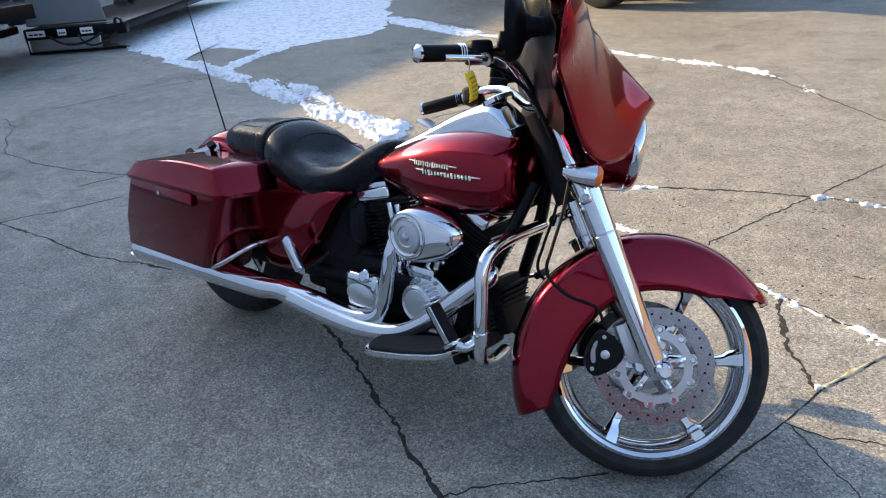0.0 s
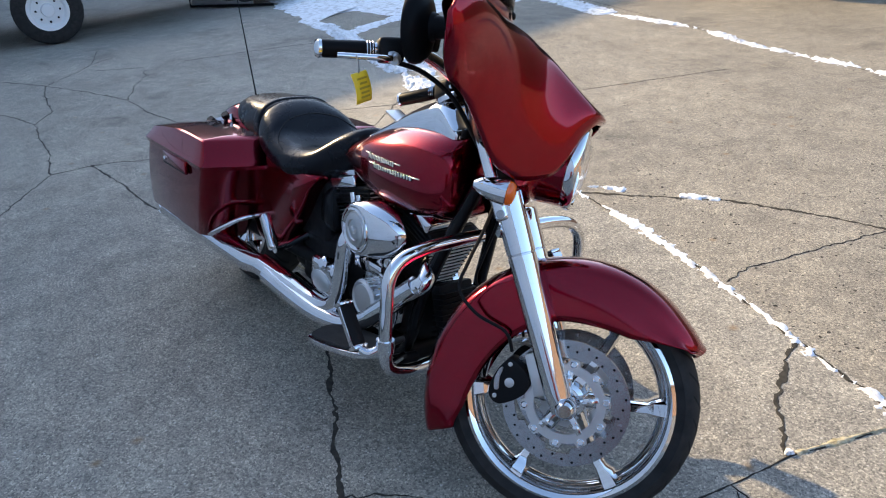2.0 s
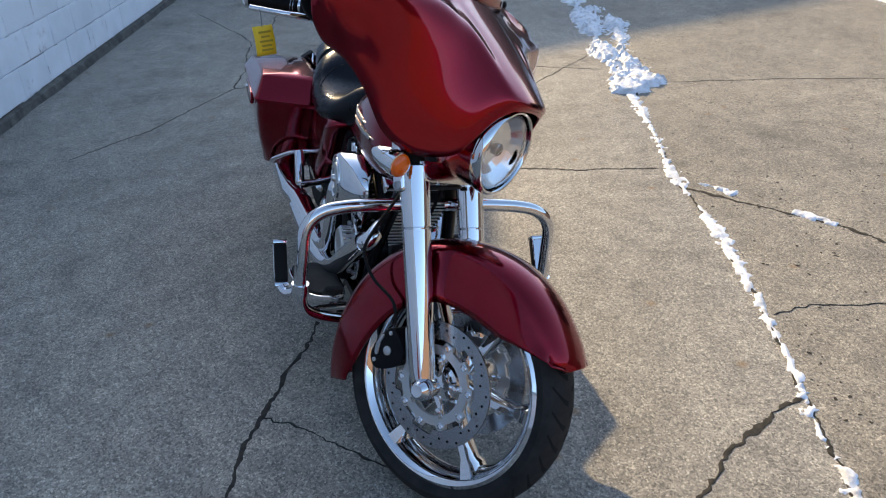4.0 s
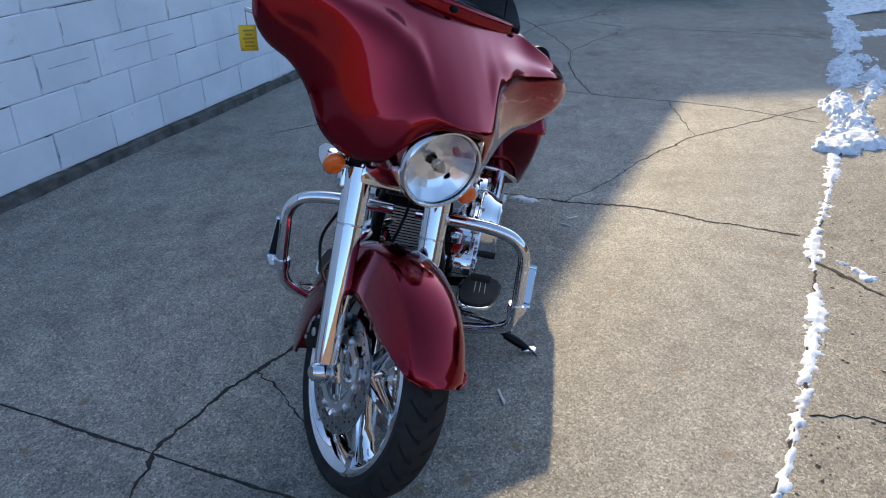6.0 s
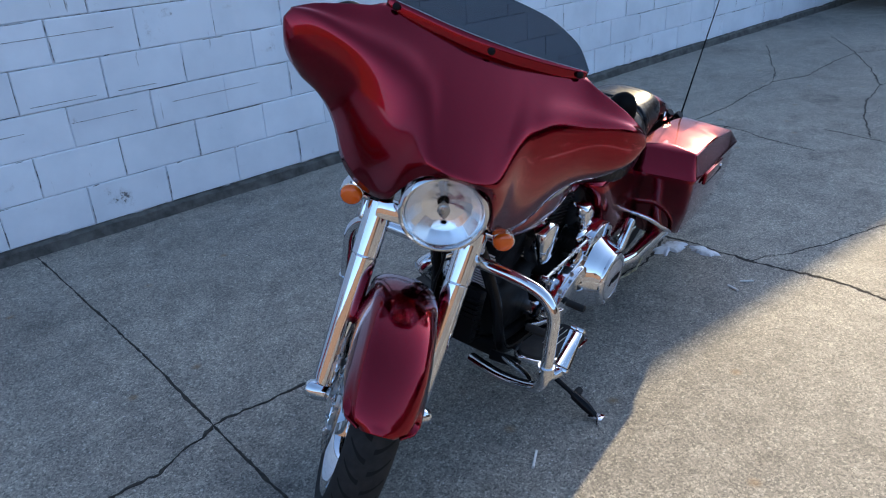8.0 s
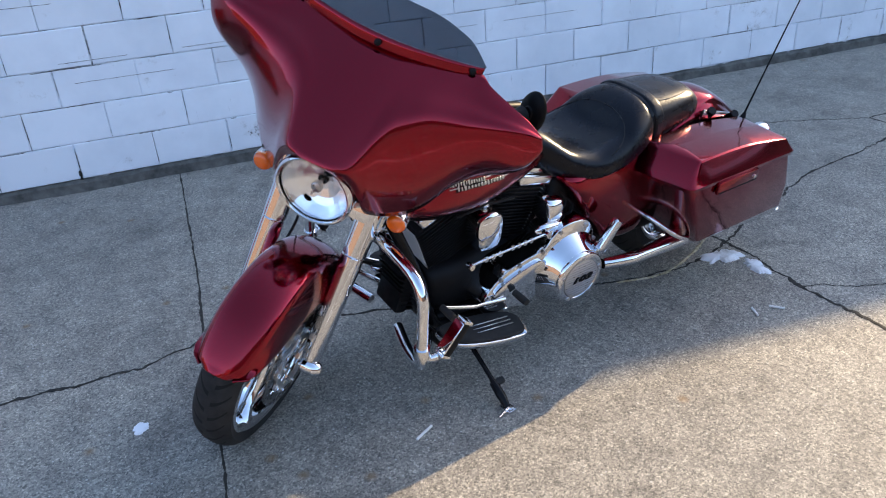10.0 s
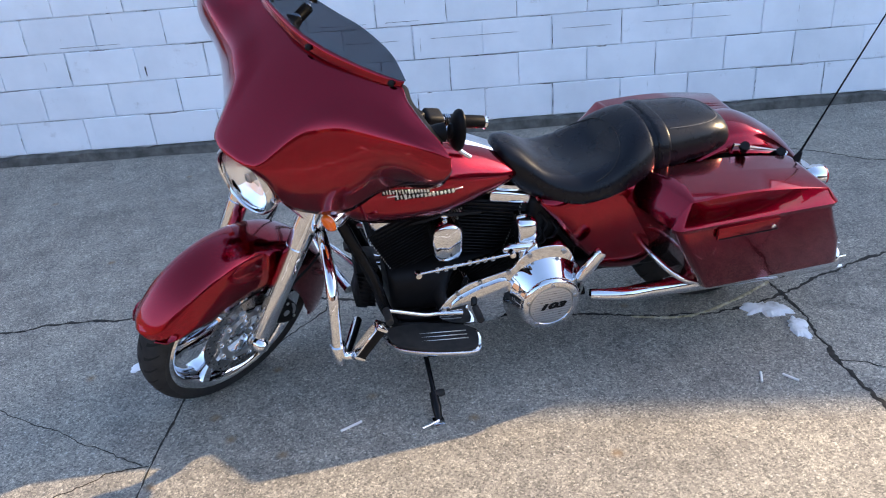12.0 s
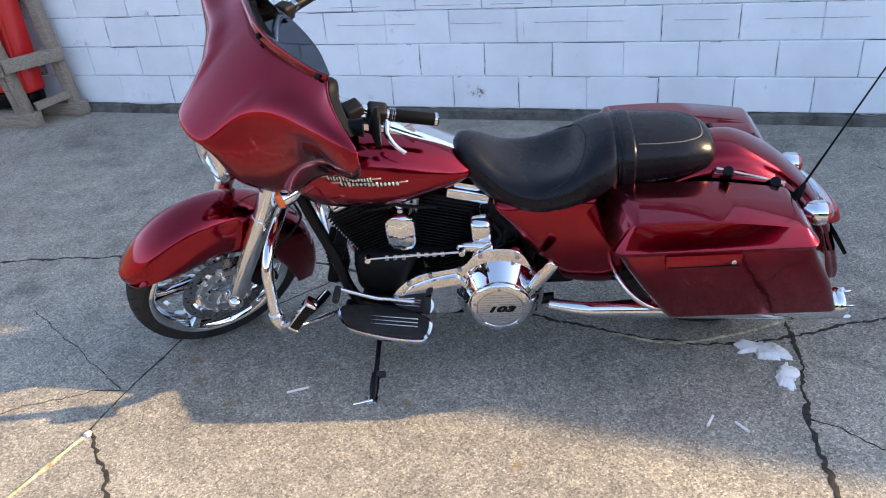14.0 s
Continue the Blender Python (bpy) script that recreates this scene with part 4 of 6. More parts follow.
# bars
for s in (-1, 1):
    c = -0.012
    part("handlebar", tube([(0.36, c, 0.895), (0.335, c + s * 0.07, 0.905), (0.285, c + s * 0.15, 0.95), (0.23, c + s * 0.23, 0.965), (0.155, c + s * 0.29, 0.942), (0.065, c + s * 0.335, 0.918)], 0.0135, 14), CHROME, bike, "chrome handlebar", FORK)
    g0, g1 = Vector((0.160, c + s * 0.286, 0.942)), Vector((0.062, c + s * 0.337, 0.917)) if s < 0 else Vector((0.045, c + s * 0.347, 0.908))
    d = (g1 - g0).normalized()
    grip = part("grip", tube([g0, g0 + d * 0.005, g1 - d * 0.004, g1], [0.015, 0.0185, 0.0185, 0.015], 18, 1), INSIDE, bike, "black rubber hand grip", FORK)
    part("cap", lathe([(0.0185, -0.004), (0.020, 0.003), (0.013, 0.010), (0.003, 0.012)], 18, m=along(g1, d)), CHROME, grip, "", FORK)
    for k in range(6):
        part("inlay", rbox((0.0022, 0.014, 0.003), along(g1 + d * 0.0095, d) @ Matrix.Rotation(math.pi * k / 6, 4, "Z") @ Matrix.Translation((0, 0.0105, -0.002)), 0), BLACK, grip, "", FORK)
    for k in (0.004, 0.010, 0.016):
        part("ring", lathe([(0.0188, -0.0015), (0.0205, 0), (0.0188, 0.0015)], 20, m=along(g0 + d * k, d)), CHROME, grip, "", FORK)
    sw = part("switch_housing", rbox((0.05, 0.052, 0.055), along(g0 - d * 0.034, d), 0.012, 3), BLACK, bike, "black switch housing", FORK)
    part("reservoir", rbox((0.055, 0.05, 0.035), Matrix.Translation(g0 - d * 0.07 + Vector((0.035, 0, 0.028))), 0.010, 3), BLACK, sw, "", FORK)
    blade = [(0.186, c + 0.322, 0.955), (0.205, c + 0.352, 0.945), (0.200, c + 0.388, 0.927), (0.186, c + 0.413, 0.914)] if s > 0 else [g0 + Vector((0.03, -s * 0.035, -0.006)), g0 + Vector((0.045, s * 0.01, -0.012)), g0 + Vector((0.035, s * 0.06, -0.022)), g1 + Vector((0.060, s * 0.045, -0.012))]
    part("lever", tube(blade, [0.010, 0.008, 0.0065, 0.006], 10), CHROME, bike, "chrome control lever", FORK)
    part("cable", tube([g0 - d * 0.04 + Vector((0.01, 0, -0.022)), (0.255, c + s * 0.215, 0.925), (0.325, c + s * 0.175, 0.885), (0.390, c + s * 0.12, 0.80)], 0.0055, 8), BLACK, bike, "black control cable", FORK)
    part("perch", tube([g0 - d * 0.012 + Vector((0.016, 0, -0.004)), g0 - d * 0.012 + Vector((0.036, 0, -0.010)), g0 + Vector((0.048, s * 0.004, -0.014))], [0.017, 0.015, 0.011], 12, 3), ALLOY, bike, "bright lever perch", FORK)
    mc = Vector((0.254, -0.331, 1.0)) if s < 0 else Vector((0.257, 0.388, 1.045))
    face = (0.93, -0.12, 0.10) if s < 0 else (0.80, -0.50, 0.0)
    turn = along(mc, face) @ Matrix.Diagonal((0.92, 1.08, 1, 1) if s < 0 else (0.60, 0.86, 0.55, 1))
    mir = part("mirror", lathe([(0.064, -0.011), (0.068, -0.012), (0.070, -0.006), (0.068, 0.006), (0.058, 0.018), (0.040, 0.026), (0.028, 0.031), (0.025, 0.040)], 36, m=turn), INSIDE, bike, "round black mirror housing", FORK)
    part("glass", lathe([(0.064, -0.0108), (0.003, -0.0108)], 32, m=turn), CHROME, mir, "mirror glass", FORK)
    n_ = Vector(face).normalized()
    part("stem", tube([mc + n_ * 0.036, mc + n_ * 0.065, mc + n_ * 0.098], [0.025, 0.021, 0.030], 16, 4), INSIDE, mir, "", FORK)

# ---- tank, seat, bodywork ----
def body(sections, n=36, k=6):
    """A smooth hull through upright rings: x, middle height, half width, upper and lower half height, squareness."""
    keys = [[Vector(p) for p in (oval(x, MID, z, w, up, e, n, lo / up))] for x, z, w, up, lo, e in sections]
    cols = [catmull([r[j] for r in keys], k) for j in range(n)]
    return loft([[cols[j][i] for j in range(n)] for i in range(len(cols[0]))])


hull = body([(0.348, 0.705, 0.06, 0.062, 0.052, 2.2), (0.332, 0.705, 0.112, 0.112, 0.085, 2.6), (0.265, 0.703, 0.144, 0.130, 0.111, 2.7), (0.15, 0.697, 0.154, 0.129, 0.116, 2.7), (0.03, 0.688, 0.146, 0.112, 0.101, 2.6), (-0.09, 0.682, 0.117, 0.073, 0.066, 2.3), (-0.17, 0.680, 0.088, 0.034, 0.030, 2.2), (-0.212, 0.680, 0.045, 0.015, 0.012, 2)])
bmesh.ops.translate(hull, verts=hull.verts, vec=(0, 0.012, -0.005))
tank = part("fuel_tank", hull, RED, bike, "glossy red teardrop fuel tank")
dash = part("tank_console", body([(0.315, 0.815, 0.030, 0.03, 0.03, 3), (0.30, 0.815, 0.060, 0.035, 0.04, 3), (0.245, 0.825, 0.062, 0.068, 0.05, 2.6), (0.205, 0.825, 0.060, 0.072, 0.05, 2.6), (0.10, 0.80, 0.052, 0.055, 0.05, 2.8), (0.0, 0.765, 0.046, 0.038, 0.05, 2.9), (-0.09, 0.730, 0.040, 0.028, 0.04, 2.9), (-0.165, 0.705, 0.036, 0.015, 0.03, 2.6)]), CHROME, bike, "long chrome tank console")
part("fuel_door", rbox((0.12, 0.05, 0.006), Matrix.Translation((0.01, MID, 0.802)) @ Matrix.Rotation(radians(19), 4, "Y"), 0.002, 2), ALLOY, dash)
part("speedometer", lathe([(0.046, 0), (0.046, 0.012), (0.040, 0.016), (0.038, 0.010)], 32, m=along((0.225, MID, 0.893), (-0.5, 0, 0.9))), CHROME, dash)


TANK_TREE = BVHTree.FromPolygons([v.co for v in tank.data.vertices], [tuple(p.vertices) for p in tank.data.polygons])


def tank_side(x, z, s):
    """Where a level line from the side meets the tank, and which way its skin faces there."""
    hit, normal, _, _ = TANK_TREE.ray_cast(Vector((x, MID + s * 0.5, z)), Vector((0, -s, 0)))
    return hit, normal


def tank_badge(s):
    """Bright two-line badge on the tank side: slanted slim strokes on a dark backing, with long tails."""
    badge = None
    r = random.Random(31)

    def stroke(x, z, w, h, lift, mat, slant=12.0):
        hit, normal = tank_side(x, z, s)
        out = normal if normal.y * s > 0 else -normal
        m = Matrix.Translation(hit + out * lift) @ out.to_track_quat("Y", "Z").to_matrix().to_4x4() @ Matrix.Rotation(radians(slant), 4, "Y")
        return part("badge_stroke", rbox((w, 0.003, h), m, 0.0007, 1), mat, tank if badge is None else badge, "bright metal two-line badge with dark edges" if badge is None else "")

    for x0, x1, z0, z1 in ((0.226, 0.096, 0.7290, 0.7160), (0.192, 0.022, 0.7090, 0.6960)):
        if s < 0:
            x0, x1, z0, z1 = 0.262 - x0, 0.262 - x1, z0 - 0.004, z1 + 0.012
        n = 11 if abs(x0 - x1) < 0.13 else 15
        for i in range(n):
            f = (i + 0.5) / n
            x, z = x0 + (x1 - x0) * f, z0 + (z1 - z0) * f
            w = abs(x1 - x0) / n
            ob = stroke(x, z, w * 1.25, 0.0185 if i == 0 else 0.0145, 0.0002, GLOSS, 0)
            badge = badge or ob
            stroke(x, z + (0.002 if i == 0 else 0), w * r.choice((0.40, 0.50, 0.60)), 0.0160 if i == 0 else r.choice((0.010, 0.012, 0.015)), 0.0014, ALLOY)
            if i % 3 != 1:
                stroke(x, z + r.choice((-0.0035, 0.0, 0.0035)), w * 0.9, 0.0026, 0.0012, ALLOY, 0)
        ends = ((x0, 0.016), (x1, -0.020)) if x0 > x1 else ((x0, -0.016), (x1, 0.020))
        for (x, d), z in zip(ends, (z0 + 0.004, z1 + 0.003)):
            stroke(x + d * 0.6, z, 0.026, 0.0030, 0.0010, ALLOY, 0)


tank_badge(1)
tank_badge(-1)

def seat_body(sections, n=40, k=6):
    """As body(), with a hollow of the given depth pressed into the top."""
    keys = []
    for x, z, w, up, lo, e, dip in sections:
        ring = oval(x, MID, z, w, up, e, n, lo / up)
        for p in ring:
            if p.z > z:
                p.z -= dip * max(0.0, 1 - ((p.y - MID) / (w * 0.8)) ** 2) * ((p.z - z) / up)
        keys.append(ring)
    cols = [catmull([r[j] for r in keys], k) for j in range(n)]
    return loft([[cols[j][i] for j in range(n)] for i in range(len(cols[0]))])


seat = part("rider_seat", seat_body([(-0.130, 0.715, 0.025, 0.022, 0.03, 2, 0), (-0.150, 0.705, 0.070, 0.045, 0.06, 2.4, 0), (-0.20, 0.675, 0.105, 0.062, 0.085, 2.4, 0), (-0.28, 0.625, 0.150, 0.060, 0.070, 2.5, 0.008), (-0.36, 0.605, 0.178, 0.068, 0.052, 2.5, 0.022), (-0.43, 0.612, 0.183, 0.080, 0.055, 2.4, 0.036), (-0.475, 0.622, 0.180, 0.090, 0.057, 2.4, 0.036), (-0.51, 0.633, 0.176, 0.106, 0.060, 2.4, 0.016), (-0.55, 0.645, 0.168, 0.112, 0.064, 2.4, 0.006), (-0.59, 0.658, 0.152, 0.106, 0.07, 2.4, 0), (-0.605, 0.655, 0.13, 0.09, 0.06, 2.4, 0)]), LEATHER, bike, "black stitched vinyl rider seat")
pillion = part("pillion_seat", body([(-0.580, 0.665, 0.12, 0.078, 0.07, 2.8), (-0.60, 0.665, 0.140, 0.098, 0.07, 2.8), (-0.70, 0.672, 0.135, 0.088, 0.06, 2.9), (-0.80, 0.678, 0.122, 0.074, 0.05, 2.8), (-0.86, 0.680, 0.098, 0.052, 0.04, 2.5), (-0.885, 0.678, 0.055, 0.025, 0.02, 2)]), LEATHER, bike, "black vinyl pillion seat")
part("seat_strap", body([(-0.607, 0.665, 0.143, 0.100, 0.085, 2.8), (-0.614, 0.665, 0.147, 0.104, 0.085, 2.8), (-0.640, 0.667, 0.146, 0.102, 0.085, 2.8), (-0.647, 0.667, 0.141, 0.098, 0.085, 2.8)]), LEATHER, bike, "black grab strap")


def seam(ob, path, name, mat, r=0.0018):
    """A sewn line lying on the top of a seat."""
    me = ob.data
    tree = BVHTree.FromPolygons([v.co for v in me.vertices], [tuple(p.vertices) for p in me.polygons])
    line = []
    for p in catmull([(x, MID + y, 1.0) for x, y in path], 6):
        hit = tree.ray_cast(p, Vector((0, 0, -1)))[0]
        if hit is not None:
            line.append(hit + Vector((0, 0, 0.0006)))
    part(name, tube(line, r, 6, 1), mat, ob)


seam(seat, [(-0.40, 0.165), (-0.455, 0.150), (-0.495, 0.11), (-0.512, 0.05), (-0.516, 0.0), (-0.512, -0.05), (-0.495, -0.11), (-0.455, -0.150), (-0.40, -0.165)], "seam", RUBBER, 0.0018)
STITCH = material("grey_stitching", (0.10, 0.10, 0.105), 0.7)
seam(pillion, [(-0.655, 0.100), (-0.72, 0.098), (-0.79, 0.086), (-0.835, 0.055), (-0.845, 0.0), (-0.835, -0.055), (-0.79, -0.086), (-0.72, -0.098), (-0.655, -0.100)], "stitching", STITCH, 0.0018)

for s in (-1, 1):
    out = rounded([(-0.240, 0.588), (-0.285, 0.520), (-0.345, 0.43), (-0.40, 0.365), (-0.462, 0.298), (-0.62, 0.294), (-0.645, 0.45), (-0.60, 0.60), (-0.42, 0.615), (-0.29, 0.605)])
    rings = [[Vector((x + (-0.50 - x) * q, y, z + (0.46 - z) * q)) for x, z in out] for y, q in ((0.070, 0.0), (0.122, 0.0), (0.140, 0.025), (0.152, 0.075), (0.159, 0.16), (0.163, 0.34))]
    b = loft(rings)
    cover = part("side_cover", b if s > 0 else mirrored(b), RED, bike, "red side cover", Matrix.Translation((0, MID, 0)))
    part("groove", rbox((0.20, 0.004, 0.003), Matrix.Translation((-0.52, MID + s * 0.1585, 0.375)), 0, 1), BLACK, cover)
    part("medallion", lathe([(0.010, -0.003), (0.010, 0.002), (0.007, 0.003)], 14, m=along((-0.365, MID + s * 0.152, 0.475), (0.3, s, 0))), CHROME, cover)
    # saddlebag
    rows = []
    for z, xf, xr, yo, yi in ((0.268, -0.742, -1.190, 0.285, 0.165), (0.280, -0.728, -1.222, 0.308, 0.150), (0.40, -0.655, -1.172, 0.335, 0.145), (0.50, -0.598, -1.115, 0.350, 0.140), (0.555, -0.570, -1.09, 0.352, 0.140)):
        r = 0.028
        ring = []
        for cx, cy, a0 in ((xf - r, yo - r, 0), (xr + r, yo - r, 90), (xr + r, yi + r, 180), (xf - r + 0.05, yi + r, 270)):
            for q in range(5):
                a = radians(a0 + 22.5 * q)
                ring.append(Vector((cx + r * math.cos(a), cy + r * math.sin(a), z)))
        rows.append(ring)
    b = loft(rows)
    rise = 0.0 if s > 0 else 0.004
    bag = part("saddlebag", b if s > 0 else mirrored(b), RED, bike, "hard red saddlebag", Matrix.Translation((0, MID, rise)))
    rows = []
    for k, (xf, xr, yo, yi, zf, zr, r) in enumerate(((-0.562, -1.098, 0.360, 0.132, 0.553, 0.553, 0.03), (-0.559, -1.101, 0.363, 0.130, 0.566, 0.566, 0.03), (-0.566, -1.095, 0.356, 0.132, 0.577, 0.575, 0.03), (-0.612, -1.070, 0.335, 0.136, 0.637, 0.603, 0.012), (-0.617, -1.066, 0.329, 0.139, 0.641, 0.606, 0.012), (-0.63, -1.05, 0.23, 0.15, 0.648, 0.613, 0.012))):
        ring = []
        corners = ((xf - r, yo - r, 0), (xr + r, yo - r, 90), (xr + r, yi + r, 180), (xf - r + 0.05, yi + r, 270))
        for c_, (cx, cy, a0) in enumerate(corners):
            for q in range(5):
                a = radians(a0 + 22.5 * q)
                ring.append(Vector((cx + r * math.cos(a), cy + r * math.sin(a), 0)))
            if c_ in (0, 2):                     # the long edges take extra points, so that the lid can arch
                nx, ny, na = corners[c_ + 1]
                p0, p1 = ring[-1].copy(), Vector((nx + r * math.cos(radians(na)), ny + r * math.sin(radians(na)), 0))
                ring += [p0.lerp(p1, f / 8) for f in range(1, 8)]
        for p_ in ring:
            f = min(1.0, max(0.0, (xf - p_.x) / (xf - xr)))
            p_.z = zf + (zr - zf) * f + (0.016 * math.sin(math.pi * f) if k > 2 else 0.0)
        rows.append(ring)
    b = loft(rows)
    part("lid", b if s > 0 else mirrored(b), RED, bag, "sloping red lid", Matrix.Translation((0, MID, rise)), 25)
    part("latch", rbox((0.20, 0.014, 0.045), Matrix.Translation((-0.80, MID + s * 0.360, 0.532 + rise)), 0.006, 2), RED, bag, "red pull latch")
    part("latch_line", rbox((0.19, 0.003, 0.003), Matrix.Translation((-0.80, MID + s * 0.3665, 0.516 + rise)), 0, 1), BLACK, bag)

    part("lock", lathe([(0.007, 0), (0.007, 0.003), (0.004, 0.004)], 12, m=along((-0.878, MID + s * 0.367, 0.530 + rise), (0, s, 0))), CHROME, bag)
    part("bag_guard", tube([(-0.585, MID + s * 0.14, 0.38), (-0.60, MID + s * 0.22, 0.37), (-0.64, MID + s * 0.27, 0.335), (-0.70, MID + s * 0.285, 0.30), (-0.80, MID + s * 0.26, 0.27)], 0.009, 12), CHROME, bike, "chrome saddlebag guard rail")
    # muffler
    y = MID + s * 0.225
    muf = part("muffler", tube([(-0.40, y * 0.9, 0.255), (-0.50, y, 0.250), (-0.60, y, 0.245), (-1.13, y, 0.235), (-1.250, y, 0.236)], ([0.030, 0.036, 0.044, 0.046, 0.045] if s < 0 else [0.018, 0.023, 0.026, 0.045, 0.045]), 28, 4), CHROME, bike, "long chrome muffler")
    tip = part("tip", lathe([(0.045, -0.01), (0.049, 0.0), (0.047, 0.012), (0.037, 0.014), (0.033, -0.01)], 28, m=along((-1.250, y, 0.236), (-1, 0, 0))), CHROME, muf)
    for k in range(6):
        a = 2 * math.pi * k / 6
        part("fin", rbox((0.036, 0.006, 0.012), Matrix.Translation((-1.268, y + 0.043 * math.sin(a), 0.236 + 0.043 * math.cos(a))) @ Matrix.Rotation(-a, 4, "X"), 0.002, 1), CHROME, tip)
    # rear signal
    p = Vector((-1.160, MID + 0.170, 0.535)) if s > 0 else Vector((-1.178, MID - 0.130, 0.512))
    sig = part("rear_signal", lathe([(0.012, -0.05), (0.028, -0.036), (0.036, -0.012), (0.036, 0.012)], 26, m=along(p, (-1, 0, -0.06))), CHROME, bike, "chrome rear turn signal with red lens")
    part("lens", lathe([(0.034, 0.010), (0.032, 0.022), (0.020, 0.030), (0.006, 0.032)], 26, m=along(p, (-1, 0, -0.06))), TAIL, sig, "red lens")
    # engine guard
    wide = 0.018 if s > 0 else 0.0
    part("engine_guard", tube([(0.400, MID + s * 0.03, 0.588), (0.400, MID + s * 0.12, 0.588), (0.401, MID + s * (0.215 + wide), 0.584), (0.403, MID + s * (0.280 + wide), 0.568), (0.407, MID + s * (0.314 + wide), 0.528), (0.411, MID + s * (0.320 + wide), 0.46), (0.414, MID + s * (0.322 + wide), 0.36), (0.405, MID + s * (0.300 + wide), 0.295), (0.37, MID + s * 0.20, 0.245), (0.33, MID + s * 0.08, 0.225)], 0.0165, 16), CHROME, bike, "chrome engine guard bar")
    part("clamp", lathe([(0.022, -0.016), (0.023, 0.0), (0.022, 0.016)], 18, m=along((0.413, MID + s * (0.322 + wide), 0.365), (0, 0, 1))), CHROME, bike)
    peg = part("highway_peg", rbox((0.030, 0.034, 0.105), Matrix.Translation((0.325, MID + s * 0.362, 0.392)) @ Matrix.Rotation(radians(-38), 4, "Y"), 0.008, 2), BLACK, bike, "black and chrome highway peg")
    for k in (-0.056, 0.056):
        part("cap", rbox((0.033, 0.037, 0.010), Matrix.Translation((0.325, MID + s * 0.362, 0.392)) @ Matrix.Rotation(radians(-38), 4, "Y") @ Matrix.Translation((0, 0, k)), 0.003, 2), CHROME, peg)
    strip = rbox((0.006, 0.037, 0.10) if s > 0 else (0.016, 0.006, 0.10), Matrix.Translation((0.325, MID + s * 0.362, 0.392)) @ Matrix.Rotation(radians(-38), 4, "Y") @ Matrix.Translation((0.015, 0, 0) if s > 0 else (0, -0.0155, 0)), 0.002, 1)
    part("strip", strip, CHROME, peg)
    part("arm", tube([(0.413, MID + s * (0.322 + wide), 0.365), (0.395, MID + s * 0.352, 0.345), (0.375, MID + s * 0.365, 0.352)], 0.012, 10), CHROME, peg)
    # footboard
    out = rounded([(0.285, 0.175), (0.275, 0.255), (0.17, 0.29), (0.02, 0.30), (-0.03, 0.28), (-0.035, 0.20), (0.09, 0.165)], 4)
    b = plate(out, 0.0, 0.018, 0.004, 2)
    turn = Matrix(((0.87, 0, 0, 0.008), (0, 0, s, MID), (0.15, 1, -0.06, 0.206), (0, 0, 0, 1)))
    board = part("footboard", b, CHROME, bike, "chrome footboard with black rubber", turn)
    inner = [(0.12 + (x - 0.12) * 0.93, 0.235 + (z - 0.235) * 0.88) for x, z in out]
    part("pad", plate(inner, 0.018, 0.026, 0.002, 1), RUBBER, board, "black ribbed rubber pad", turn)
    for k in (-1, 0, 1) if s > 0 else ():
        part("rib", rbox((0.19, 0.0025, 0.004), Matrix.Translation((0.108, MID + s * (0.232 + 0.016 * k), 0.2345 - 0.001 * k)) @ Matrix.Rotation(radians(-8.5), 4, "Y"), 0.001, 1), ALLOY, board)
    # passenger peg, folded
    part("passenger_peg", rbox((0.036, 0.030, 0.120), Matrix.Translation((-0.380, MID + s * 0.225, 0.392)) @ Matrix.Rotation(radians(-34), 4, "Y"), 0.012, 3), CHROME, bike, "folded chrome passenger peg")
    part("peg_mount", tube([(-0.345, MID + s * 0.225, 0.345), (-0.350, MID + s * 0.17, 0.350), (-0.360, MID + s * 0.10, 0.365)], [0.015, 0.012, 0.014], 12, 3), CHROME, bike)

part("tail_light", rbox((0.05, 0.10, 0.06), Matrix.Translation((-1.262, MID, 0.425)) @ Matrix.Rotation(radians(20), 4, "Y"), 0.018, 3), TAIL, bike, "red tail light")
part("signal_bar", tube([(-1.165, MID - 0.125, 0.503), (-1.212, MID - 0.085, 0.482), (-1.238, MID + 0.01, 0.468), (-1.212, MID + 0.115, 0.490), (-1.150, MID + 0.165, 0.520)], [0.014, 0.017, 0.018, 0.017, 0.014], 16), CHROME, bike, "curved chrome signal bar")
part("antenna", tube([(-1.11, 0.105, 0.56), (-1.263, 0.10, 0.942), (-1.42, 0.098, 1.34)], [0.004, 0.0022, 0.0016], 8, 2), BLACK, bike, "thin black whip antenna")

# ---- engine ----
FIN = material("machined_fin_edge", (0.82, 0.81, 0.79), 0.5, 0.1)


